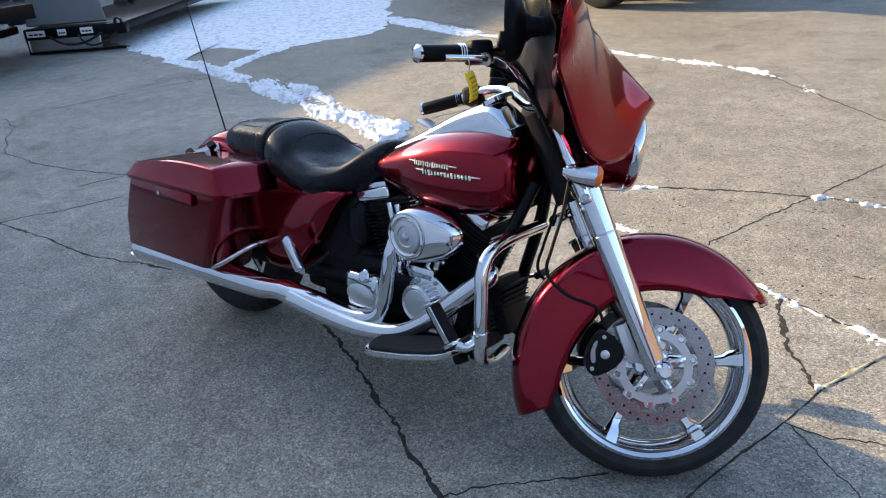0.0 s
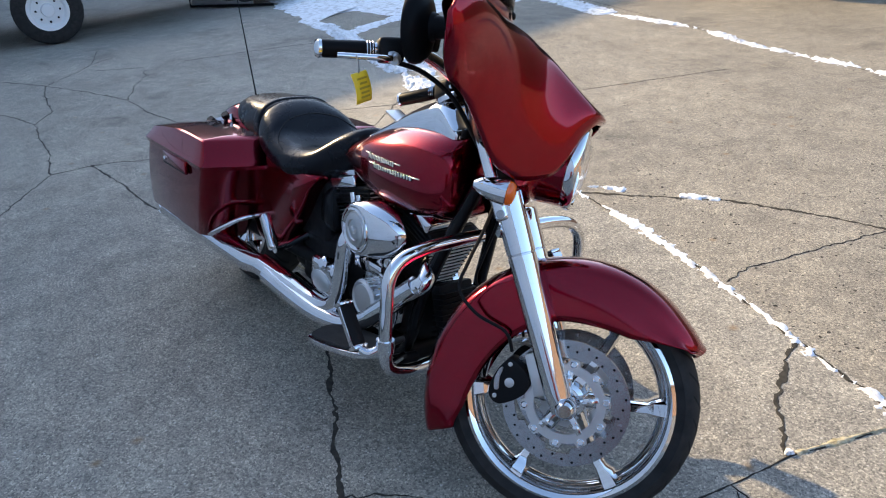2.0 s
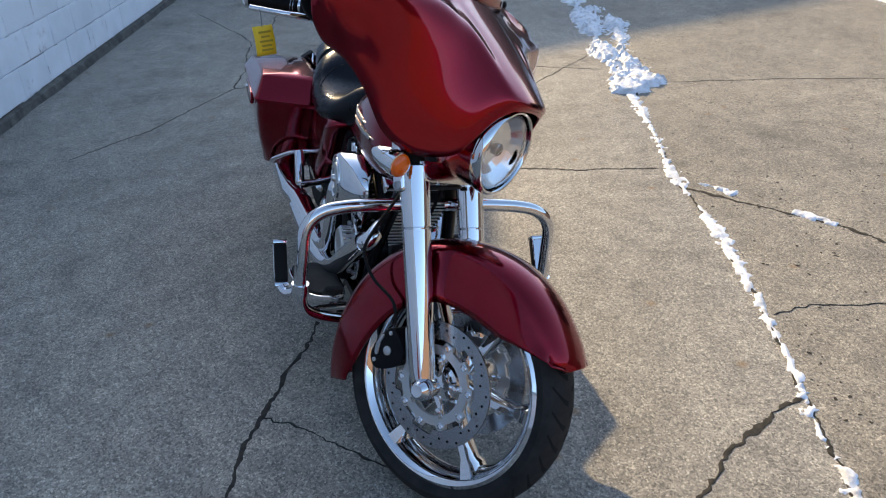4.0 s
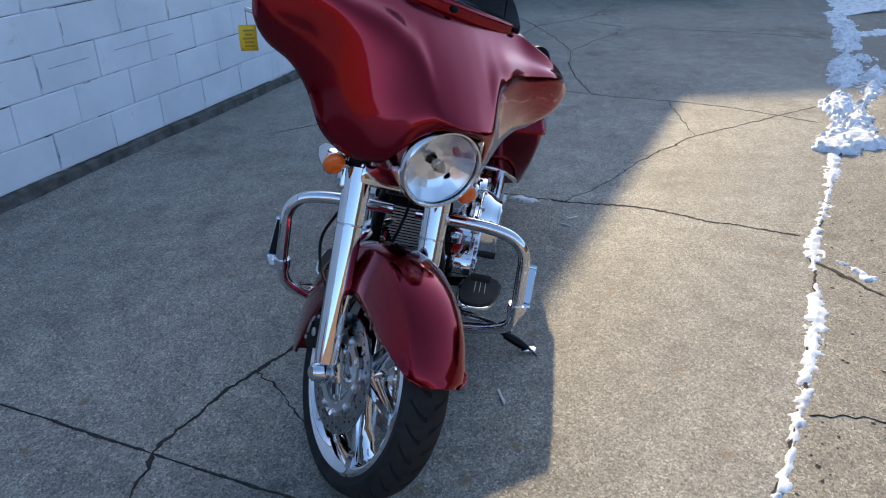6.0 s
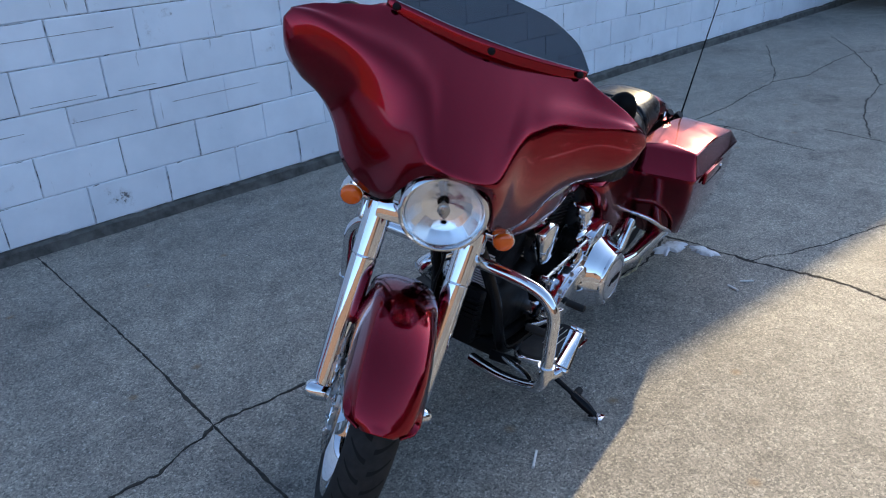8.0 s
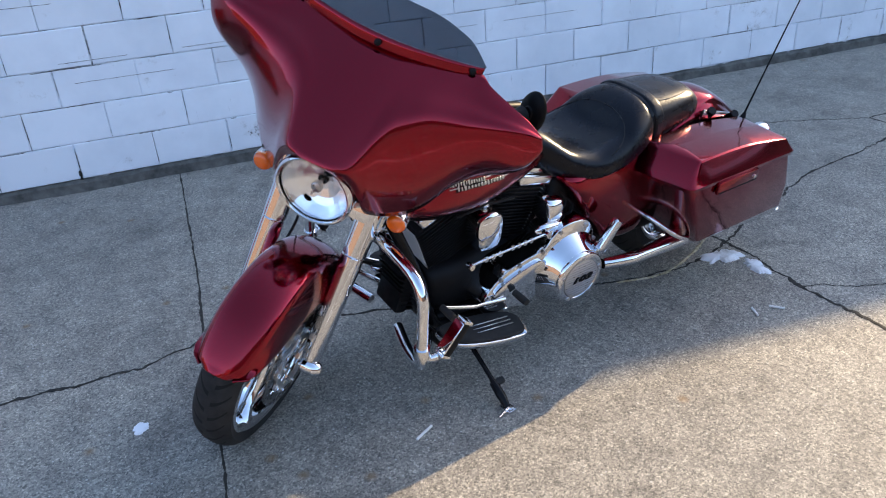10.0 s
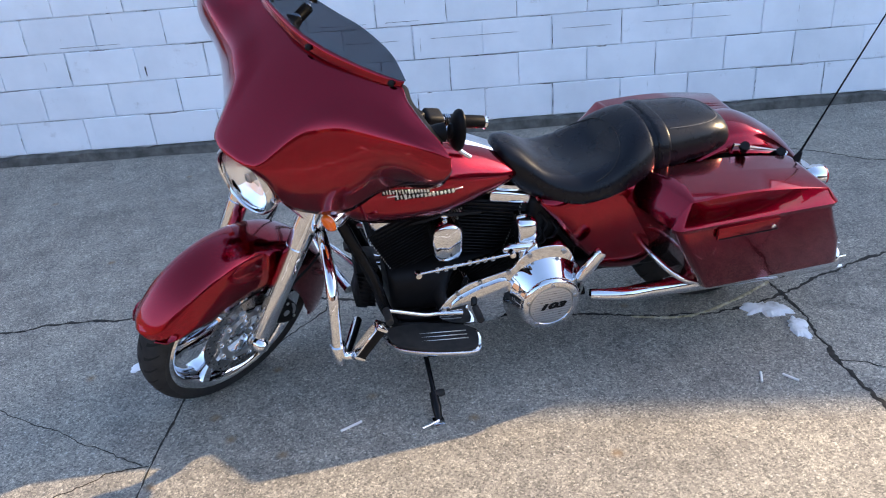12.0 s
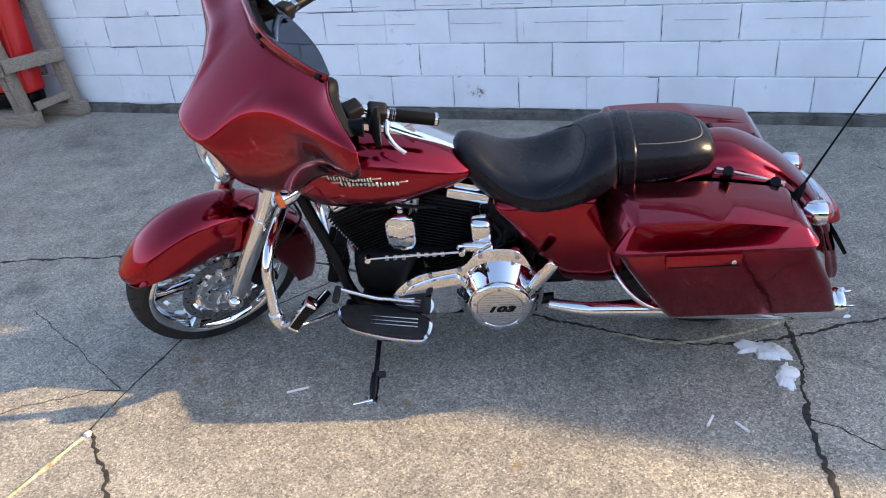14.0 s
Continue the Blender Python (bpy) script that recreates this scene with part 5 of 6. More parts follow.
def cylinder(foot, top, low, high, name, aside=0.0):
    """Black barrel with thin bright-edged fins that widen upwards, head and rocker cover."""
    d = (Vector(top) - Vector(foot)).normalized()
    m = along(foot, d)
    L = (Vector(top) - Vector(foot)).length
    rows = []
    for f in (0.0, 0.35, 0.7, 1.0):
        w = (low + (high - low) * min(1.0, f * 1.2)) / 2 - 0.016
        rows.append([m @ Vector((x * w, y * 0.074, L * f)) for x, y in ((-1, -0.7), (-0.8, -1), (0.8, -1), (1, -0.7), (1, 0.7), (0.8, 1), (-0.8, 1), (-1, 0.7))])
    core = part(name, loft(rows), BLACK, bike, "black finned engine cylinder")
    n = 16
    for i in range(n):
        f = i / (n - 1)
        w = low + (high - low) * min(1.0, f * 1.2)
        fin = part("fin", rbox((w, 0.186, 0.0034), m @ Matrix.Translation((0, 0, 0.006 + (L + 0.034) * f)), 0.0012, 1), BLACK, core)
        for q in (-1, 1):
            part("edge", rbox((w - 0.016, 0.0034, 0.0040), m @ Matrix.Translation((0, q * 0.0924, 0.006 + (L + 0.034) * f)), 0, 1), FIN, fin)
    head_ = part("cylinder_head", rbox((high * 0.92, 0.165, 0.05), m @ Matrix.Translation((0, 0, L + 0.022)), 0.014, 3), BLACK, core)
    for x in (-0.45, 0.1, 0.55):
        part("bolt", lathe([(0.008, 0), (0.008, 0.014), (0.005, 0.018)], 12, m=m @ Matrix.Translation((x * high * 0.5, 0.084, L + 0.020)) @ Matrix.Rotation(radians(-90), 4, "X")), CHROME, head_)
    part("rocker_cover", rbox((high * 0.98, 0.135, 0.040), m @ Matrix.Translation((0, aside, L + 0.062)), 0.012, 3), CHROME, core, "chrome rocker cover")
    part("rocker_lid", rbox((high * 0.80, 0.10, 0.022), m @ Matrix.Translation((0, aside, L + 0.086)), 0.008, 2), CHROME, core)
    return core


cylinder((0.108, MID, 0.388), (0.170, MID, 0.535), 0.100, 0.180, "front_cylinder")
cylinder((-0.062, MID, 0.390), (-0.102, MID, 0.545), 0.122, 0.188, "rear_cylinder", -0.05)
part("crankcase", body([(0.22, 0.31, 0.05, 0.06, 0.06, 2.6), (0.20, 0.30, 0.09, 0.085, 0.09, 2.8), (0.05, 0.30, 0.10, 0.090, 0.11, 2.8), (-0.12, 0.30, 0.10, 0.095, 0.11, 2.8), (-0.28, 0.32, 0.10, 0.13, 0.12, 2.8), (-0.36, 0.33, 0.08, 0.10, 0.10, 2.6)]), BLACK, bike, "black engine and gearbox casing")
part("gearbox_case", rbox((0.30, 0.20, 0.19), Matrix.Translation((-0.24, MID, 0.300)), 0.03, 3), BLACK, bike, "black gearbox casing")
part("oil_tank", rbox((0.11, 0.18, 0.15), Matrix.Translation((-0.245, MID - 0.01, 0.49)), 0.03, 3), GLOSS, bike, "black oil tank")
part("swing_arm", tube([(-0.26, MID - 0.08, 0.30), (-0.62, MID - 0.135, 0.315), (-0.92, MID - 0.13, 0.314)], 0.026, 14, 4), BLACK, bike, "black swing arm")
part("swing_arm_pivot", rbox((0.20, 0.15, 0.13), Matrix.Translation((-0.395, MID, 0.285)), 0.03, 3), BLACK, bike)
part("swing_arm", tube([(-0.26, MID + 0.08, 0.30), (-0.62, MID + 0.135, 0.315), (-0.92, MID + 0.13, 0.314)], 0.026, 14, 4), BLACK, bike, "black swing arm")
part("oil_pan", rbox((0.55, 0.20, 0.06), Matrix.Translation((-0.06, MID, 0.185)), 0.02, 3), BLACK, bike)
part("battery_cover", rbox((0.22, 0.20, 0.22), Matrix.Translation((-0.33, MID, 0.47)), 0.03, 3), BLACK, bike)
# left: primary cover with the derby plate
DERBY = Vector((-0.247, MID + 0.248, 0.290))
prim = part("primary_cover", plate(rounded([(0.090, 0.292), (0.060, 0.335), (0.003, 0.374), (-0.060, 0.390), (-0.137, 0.405), (-0.168, 0.438), (-0.204, 0.461), (-0.26, 0.466), (-0.314, 0.450), (-0.348, 0.385), (-0.360, 0.30), (-0.34, 0.215), (-0.265, 0.180), (-0.19, 0.20), (-0.145, 0.245), (-0.106, 0.222), (-0.041, 0.218), (0.04, 0.235), (0.085, 0.262)], 4), MID + 0.08, MID + 0.190, 0.012, 3), CHROME, bike, "polished chrome primary cover")
part("raised_panel", plate(rounded([(0.060, 0.305), (0.030, 0.335), (-0.04, 0.362), (-0.12, 0.375), (-0.135, 0.335), (-0.07, 0.322), (0.02, 0.295)], 4), MID + 0.185, MID + 0.203, 0.006, 2), CHROME, prim)

part("derby_housing", lathe([(0.138, -0.075), (0.134, -0.058), (0.108, -0.022), (0.098, -0.004)], 52, m=along(DERBY, (0, 1, 0))), CHROME, prim)
for x, z in ((-0.195, 0.448), (-0.305, 0.438), (-0.345, 0.375), (-0.130, 0.398), (-0.04, 0.380), (0.03, 0.352), (0.075, 0.300), (-0.345, 0.235)):
    part("bolt", lathe([(0.0075, -0.004), (0.0075, 0.006), (0.0045, 0.008)], 12, m=along((x, MID + 0.190, z), (0, 1, 0))), STEEL, prim)
derby = part("derby_cover", lathe([(0.095, -0.020), (0.096, 0.0), (0.091, 0.008), (0.086, 0.010), (0.072, 0.010), (0.069, 0.006)], 52, m=along(DERBY, (0, 1, 0))), CHROME, prim, "round chrome derby cover")
part("insert", lathe([(0.069, 0.005), (0.069, 0.0095), (0.066, 0.0105)], 44, m=along(DERBY, (0, 1, 0))), ALLOY, derby, "brushed insert")
for k in range(-6, 7):
    w = 2 * math.sqrt(0.064 ** 2 - (k * 0.0094) ** 2)
    part("ridge", rbox((w, 0.0012, 0.0025), Matrix.Translation(DERBY + Vector((0, 0.0108, k * 0.0094))), 0, 1), STEEL, derby)


def lettering(text, size, m, mat, name, parent, label):
    cu = bpy.data.curves.new(name, "FONT")
    cu.body, cu.size, cu.extrude, cu.align_x, cu.align_y, cu.shear, cu.offset = text, size, 0.0012, "CENTER", "CENTER", 0.3, 0.0016
    tmp = new("tmp", cu)
    me = bpy.data.meshes.new_from_object(tmp.evaluated_get(bpy.context.evaluated_depsgraph_get()))
    bpy.data.objects.remove(tmp)
    bpy.data.curves.remove(cu)
    me.transform(m)
    me.materials.append(mat)
    ob = new(name, me)
    ob.parent = parent
    ob["label"] = label
    return ob


lettering("103", 0.036, Matrix.Translation(DERBY + Vector((0, 0.0122, 0))) @ Matrix.Rotation(radians(180), 4, "Z") @ Matrix.Rotation(radians(90), 4, "X") @ Matrix.Diagonal((1.55, 0.78, 1, 1)), BLACK, "lettering", derby, "black number 103")
for i in range(5):
    a = radians(90 + 72 * i)
    part("bolt", lathe([(0.006, 0), (0.006, 0.003), (0.003, 0.004)], 10, m=along(DERBY + Vector((0.079 * math.cos(a), 0.010, 0.079 * math.sin(a))), (0, 1, 0))), STEEL, derby)
horn = part("horn_cover", loft([[Vector((x + (0.04 - x) * q, MID + y, z + (0.52 - z) * q)) for x, z in rounded([(0.062, 0.566), (0.022, 0.566), (-0.004, 0.545), (-0.006, 0.49), (0.010, 0.440), (0.074, 0.440), (0.089, 0.49), (0.088, 0.545)], 2)] for y, q in ((0.08, 0.0), (0.125, 0.0), (0.139, 0.08), (0.144, 0.22))]), CHROME, bike, "chrome horn cover")
part("acorn_nut", lathe([(0.013, -0.01), (0.013, 0.006), (0.008, 0.012), (0.002, 0.014)], 16, m=along((0.041, MID + 0.100, 0.582), (0, 1, 0))), CHROME, horn)
# shift rod with a cut-out strip, its letters kept as plain bars
rod = part("shift_rod", tube([(0.146, MID + 0.185, 0.448), (-0.141, MID + 0.185, 0.460)], 0.0045, 10, 1), CHROME, bike, "chrome shift rod with plain bars")
for i, x in enumerate((0.088, 0.062, 0.036, -0.010, -0.034, -0.058, -0.082)):
    part("bar", rbox((0.012, 0.004, 0.017), Matrix.Translation((x, MID + 0.186, 0.450 + 0.006 * (i > 2)))), ALLOY, rod)
for x, z in ((0.146, 0.448), (-0.141, 0.460)):
    part("ball_joint", lathe([(0.009, -0.012), (0.011, 0.0), (0.009, 0.012)], 14, m=along((x, MID + 0.185, z), (0, 1, 0))), CHROME, rod)
part("starter_cover", body([(-0.168, 0.505, 0.03, 0.034, 0.034, 3), (-0.178, 0.503, 0.045, 0.042, 0.042, 3.2), (-0.222, 0.500, 0.045, 0.042, 0.042, 3.2), (-0.234, 0.500, 0.03, 0.032, 0.032, 3)]), CHROME, bike, "chrome starter cover", Matrix.Translation((0, 0.115, 0)))
part("solenoid", tube([(-0.128, MID + 0.150, 0.450), (-0.150, MID + 0.155, 0.458), (-0.225, MID + 0.155, 0.448), (-0.238, MID + 0.150, 0.442)], [0.010, 0.016, 0.016, 0.010], 14, 3), CHROME, bike)
for x, z in ((-0.255, 0.53), (-0.235, 0.50), (-0.29, 0.50)):
    part("cable", tube([(x, MID + 0.10, z), (x - 0.02, MID + 0.115, z - 0.03), (x - 0.01, MID + 0.10, z - 0.08)], 0.006, 8, 4), BLACK, bike)
# right: air cleaner, cam cover, pipes
air = part("air_cleaner", loft([[Vector((x + w * math.cos(a), MID - y, z + h * math.sin(a))) for a in [2 * math.pi * i / 48 for i in range(48)]] for x, z, w, h, y in ((0.085, 0.527, 0.092, 0.055, 0.105), (0.085, 0.527, 0.114, 0.074, 0.108), (0.084, 0.527, 0.120, 0.080, 0.118), (0.081, 0.526, 0.117, 0.080, 0.136), (0.072, 0.525, 0.103, 0.079, 0.155), (0.061, 0.524, 0.085, 0.076, 0.171), (0.054, 0.523, 0.074, 0.071, 0.180), (0.052, 0.523, 0.068, 0.067, 0.182), (0.052, 0.523, 0.064, 0.064, 0.179))]), CHROME, bike, "teardrop chrome air cleaner cover")
DISC = along((0.052, MID - 0.178, 0.523), (-0.02, -1, 0.02))
part("ring", lathe([(0.064, 0.0), (0.062, 0.006), (0.056, 0.008), (0.050, 0.005), (0.047, 0.002)], 44, m=DISC), CHROME, air)
part("disc", lathe([(0.047, 0.002), (0.045, 0.007), (0.030, 0.009), (0.028, 0.005), (0.012, 0.006), (0.010, 0.014), (0.004, 0.016)], 44, m=DISC), ALLOY, air, "round set-in disc")
for k in (-0.05, 0.0, 0.05):
    part("backing_bolt", lathe([(0.006, 0), (0.006, 0.01), (0.003, 0.012)], 10, m=along((0.085 + k, MID - 0.11, 0.448), (0, -1, 0))), CHROME, air)
cam_c = part("cam_cover", plate(rounded([(0.185, 0.30), (0.17, 0.36), (0.10, 0.405), (0.03, 0.385), (0.0, 0.31), (0.03, 0.25), (0.10, 0.225), (0.165, 0.25)], 4), MID - 0.130, MID - 0.06, 0.012, 3), CHROME, bike, "chrome cam cover")
part("timer_cover", lathe([(0.056, 0), (0.056, 0.03), (0.050, 0.036), (0.044, 0.032), (0.042, 0.034), (0.02, 0.036)], 40, m=along((0.072, MID - 0.130, 0.318), (0, -1, 0))), ALLOY, cam_c, "ribbed round timer cover")
for i in range(7):
    a = radians(20 + 50 * i)
    part("bolt", lathe([(0.007, -0.004), (0.007, 0.006), (0.004, 0.008)], 12, m=along((0.092 + 0.080 * math.cos(a), MID - 0.129, 0.315 + 0.075 * math.sin(a)), (0, -1, 0))), STEEL, cam_c)
for i in range(24):
    a = 2 * math.pi * i / 24
    part("flute", rbox((0.004, 0.026, 0.006), Matrix.Translation((0.072 + 0.0565 * math.cos(a), MID - 0.145, 0.318 + 0.0565 * math.sin(a))) @ Matrix.Rotation(-a, 4, "Y"), 0.001, 1), CHROME, cam_c)
gear = part("gearbox_cover", rbox((0.135, 0.05, 0.118), Matrix.Translation((-0.140, MID - 0.150, 0.308)), 0.022, 3), CHROME, bike, "chrome gearbox side cover")
part("rear_header", tube([(-0.07, MID - 0.05, 0.52), (-0.03, MID - 0.12, 0.515), (-0.018, MID - 0.162, 0.475), (-0.025, MID - 0.168, 0.43), (-0.036, MID - 0.170, 0.335), (-0.050, MID - 0.172, 0.275), (-0.09, MID - 0.176, 0.236), (-0.18, MID - 0.182, 0.222), (-0.30, MID - 0.195, 0.235), (-0.45, MID - 0.215, 0.252)], [0.018, 0.020, 0.022, 0.023, 0.024, 0.025, 0.028, 0.033, 0.036, 0.038], 20), CHROME, bike, "chrome rear exhaust header")
part("front_header", tube([(0.215, MID - 0.04, 0.485), (0.268, MID - 0.09, 0.474), (0.300, MID - 0.124, 0.445), (0.262, MID - 0.142, 0.408), (0.145, MID - 0.162, 0.303), (0.03, MID - 0.178, 0.228), (-0.10, MID - 0.190, 0.205), (-0.24, MID - 0.200, 0.213), (-0.40, MID - 0.215, 0.24)], [0.018, 0.020, 0.024, 0.026, 0.026, 0.028, 0.032, 0.036, 0.038], 20), CHROME, bike, "chrome front exhaust header")
for s in (-1, 1):
    part("down_tube", tube([(0.37, MID + s * 0.03, 0.70), (0.335, MID + s * 0.07, 0.58), (0.27, MID + s * 0.10, 0.40), (0.235, MID + s * 0.11, 0.26), (0.17, MID + s * 0.11, 0.19), (-0.10, MID + s * 0.11, 0.17), (-0.42, MID + s * 0.11, 0.20)], 0.018, 14), GLOSS, bike, "black frame down tube")
part("steering_neck", tube([(0.47, MID, 0.66), (0.36, MID, 0.88)], 0.045, 20, 1), BLACK, bike)
part("oil_cooler", rbox((0.04, 0.12, 0.16), Matrix.Translation((0.285, MID, 0.33)) @ Matrix.Rotation(radians(-18), 4, "Y"), 0.01), BLACK, bike, "black oil cooler")
stand = part("kickstand", tube([(0.148, 0.10, 0.185), (0.146, 0.20, 0.158), (0.150, 0.31, 0.118), (0.152, 0.335, 0.108)], [0.010, 0.008, 0.0075, 0.010], 12), GLOSS, bike, "black kickstand holding the bike up")
part("lower_leg", tube([(0.152, 0.328, 0.110), (0.154, 0.37, 0.094), (0.157, 0.408, 0.076)], [0.013, 0.015, 0.010], 12, 3), GLOSS, stand)
part("stop", lathe([(0.010, -0.014), (0.012, 0.0), (0.010, 0.014)], 14, m=along((0.134, 0.335, 0.112), (1, 0, 0))), RUBBER, stand)
part("toe_rod", tube([(0.158, 0.412, 0.082), (0.190, 0.428, 0.088), (0.214, 0.438, 0.092)], [0.004, 0.0045, 0.006], 10, 3), CHROME, stand, "thin chrome toe rod")
part("foot", rbox((0.034, 0.046, 0.010), Matrix.Translation((0.158, 0.412, 0.076)) @ Matrix.Rotation(radians(9.5), 4, "X"), 0.005, 2), CHROME, stand)

# smaller engine and chassis pieces
for x0, x1 in ((0.075, 0.135), (-0.005, -0.065)):
    for k in (-0.016, 0.016):
        part("pushrod_tube", tube([(x0 + k, MID - 0.105, 0.385), (x1 + k, MID - 0.105, 0.585)], 0.0105, 12, 1), CHROME, bike, "chrome pushrod tube")
part("tappet_block", rbox((0.14, 0.05, 0.04), Matrix.Translation((0.04, MID - 0.105, 0.40)), 0.008), CHROME, bike)
part("gear_lid", lathe([(0.036, -0.010), (0.036, 0.006), (0.028, 0.010)], 24, m=along((-0.140, MID - 0.172, 0.300), (0, -1, 0)) @ Matrix.Diagonal((1.5, 0.9, 1, 1))), ALLOY, gear)
part("filler_cap", lathe([(0.020, -0.02), (0.021, 0.02), (0.014, 0.026)], 20, m=along((-0.115, MID - 0.165, 0.362), (0, -1, 0.3))), CHROME, gear)
part("heat_shield", tube([(0.284, MID - 0.137, 0.431), (0.215, MID - 0.152, 0.367), (0.13, MID - 0.168, 0.290)], [0.028, 0.030, 0.029], 18, 4), CHROME, bike, "chrome exhaust heat shield")
lev = part("shift_lever", tube([(0.245, MID + 0.205, 0.350), (0.143, MID + 0.205, 0.308), (0.10, MID + 0.20, 0.297), (0.02, MID + 0.205, 0.285)], 0.007, 10, 4), CHROME, bike, "chrome heel and toe shift lever")
for p in ((0.252, 0.350), (-0.022, 0.290)):
    part("peg", lathe([(0.011, -0.005), (0.012, 0.03), (0.011, 0.055)], 14, m=along((p[0], MID + 0.205, p[1]), (0, 1, 0))), RUBBER, lev)
pedal = part("brake_pedal", tube([(0.10, MID - 0.17, 0.225), (0.20, MID - 0.195, 0.245), (0.275, MID - 0.215, 0.278)], 0.008, 10, 4), CHROME, bike, "chrome brake pedal with a black pad")
part("pad", rbox((0.070, 0.050, 0.016), Matrix.Translation((0.290, MID - 0.215, 0.288)) @ Matrix.Rotation(radians(-38), 4, "Y"), 0.007, 3), RUBBER, pedal)
for s in (-1, 1):
    part("board_bracket", tube([(0.25, MID + s * 0.10, 0.20), (0.245, MID + s * 0.19, 0.208)], 0.016, 10, 1), BLACK, bike)
    part("board_bracket", tube([(0.03, MID + s * 0.10, 0.19), (0.03, MID + s * 0.19, 0.206)], 0.016, 10, 1), BLACK, bike)
    part("guard_brace", tube([(0.405, MID + s * 0.305, 0.295), (0.345, MID + s * 0.26, 0.265), (0.26, MID + s * 0.15, 0.22)], 0.010, 10, 4), CHROME, bike)
    part("spark_lead", tube([(0.14 * (1 if s > 0 else -0.5), MID + 0.10, 0.57), (0.05, MID + 0.12, 0.60), (0.02, MID + 0.08, 0.64)], 0.006, 8, 4), BLACK, bike)
    part("brake_hose", tube([(0.452, -0.012 + s * 0.06, 0.72), (0.440, -0.012 + s * 0.085, 0.62), (0.424, -0.012 + s * 0.100, 0.54), (0.418, -0.012 + s * 0.106, 0.475), (0.470, -0.012 + s * 0.110, 0.429), (0.545, -0.012 + s * 0.112, 0.406), (0.570, -0.012 + s * 0.108, 0.365)], 0.0042, 8), BLACK, bike, "black brake hose", FORK)
    dock = part("docking_bracket", rbox((0.21, 0.010, 0.040), Matrix.Translation((-0.965, MID + s * 0.121, 0.624)) @ Matrix.Rotation(radians(-17), 4, "Y"), 0.004), CHROME, bike, "chrome docking bracket")
    for x, z in ((-0.905, 0.64), (-1.04, 0.597)):
        part("rubber_point", lathe([(0.014, -0.018), (0.016, -0.006), (0.011, 0.0), (0.016, 0.006), (0.014, 0.018)], 16, m=along((x, MID + s * 0.124, z + 0.014), (0.2, s * 0.6, 0.8))), GLOSS, dock)
part("licence_bracket", rbox((0.012, 0.17, 0.085), Matrix.Translation((-1.292, MID, 0.345)) @ Matrix.Rotation(radians(30), 4, "Y"), 0.004), GLOSS, bike, "black plate bracket")
part("seat_screw", lathe([(0.009, -0.004), (0.009, 0.008), (0.006, 0.012)], 14, m=along((-0.905, MID, 0.690), (-0.3, 0, 1))), CHROME, bike)
for k in range(9):
    part("cooler_fin", rbox((0.048, 0.125, 0.003), Matrix.Translation((0.287, MID, 0.262 + 0.016 * k)) @ Matrix.Rotation(radians(-18), 4, "Y"), 0), BLACK, bike)
part("radio_aerial_base", lathe([(0.014, 0), (0.013, 0.02), (0.006, 0.045)], 14, m=along((-1.11, 0.105, 0.555), (-0.37, 0, 0.93))), BLACK, bike)

# ---- things round the yard ----
def wooden_crib():
    """A rough timber stand with a red steel cabinet door resting in it, by the wall."""
    crib = tagged(new("timber_stand"), "rough weathered timber stand beside the white wall", "timber stand")
    crib.matrix_world = WALL @ Matrix.Translation((-0.32, -0.15, 0))

    def post(name, a, b, w, d):
        a, b = Vector(a), Vector(b)
        m = along((a + b) / 2, b - a)
        return part(name, rbox((w, d, (b - a).length), m, 0.006, 2), TIMBER, crib)

    post("post", (0.13, -0.20, 0.05), (-0.02, -0.24, 1.15), 0.085, 0.045)
    post("post", (0.08, -0.20, 0.05), (-0.10, -0.24, 1.15), 0.085, 0.045)
    post("post", (0.30, 0.06, 0.05), (0.16, 0.04, 1.15), 0.085, 0.06)
    post("rail", (0.10, -0.26, 0.42), (0.33, 0.04, 0.44), 0.05, 0.085)
    post("rail", (0.10, -0.27, 0.40), (-1.10, -0.28, 0.40), 0.05, 0.085)
    post("runner", (0.19, -0.20, 0.05), (-1.10, -0.20, 0.05), 0.09, 0.10)
    post("runner", (0.36, 0.06, 0.05), (-1.10, 0.06, 0.05), 0.10, 0.09)
    post("cross_bar", (0.18, -0.18, 0.13), (0.29, 0.05, 0.16), 0.05, 0.05)
    post("post", (-1.0, -0.20, 0.05), (-1.05, -0.24, 1.15), 0.085, 0.06)
    return crib


def red_cabinet():
    red = material("red_machine_enamel", (0.55, 0.012, 0.012), 0.3, 0.0, 0.6)
    vary(red, "Roughness", 8, 0.25, 0.45)
    cab = tagged(new("machine_housing"), "red enamelled steel machine housing standing on timber", "machine")
    cab.matrix_world = WALL @ Matrix.Translation((-0.32, -0.15, 0))
    b = rbox((1.15, 0.16, 0.98), Matrix.Translation((-0.42, -0.08, 0.70)), 0.03, 3)
    part("shell", b, red, cab)
    for k in (0.02, 0.10):
        part("rib", rbox((0.03, 0.18, 0.95), Matrix.Translation((k, -0.08, 0.70)), 0.012, 3), red, cab)
    part("skid", rbox((1.1, 0.14, 0.10), Matrix.Translation((-0.42, -0.08, 0.155)), 0.01, 2), GLOSS, cab)
    return cab


wooden_crib()
red_cabinet()


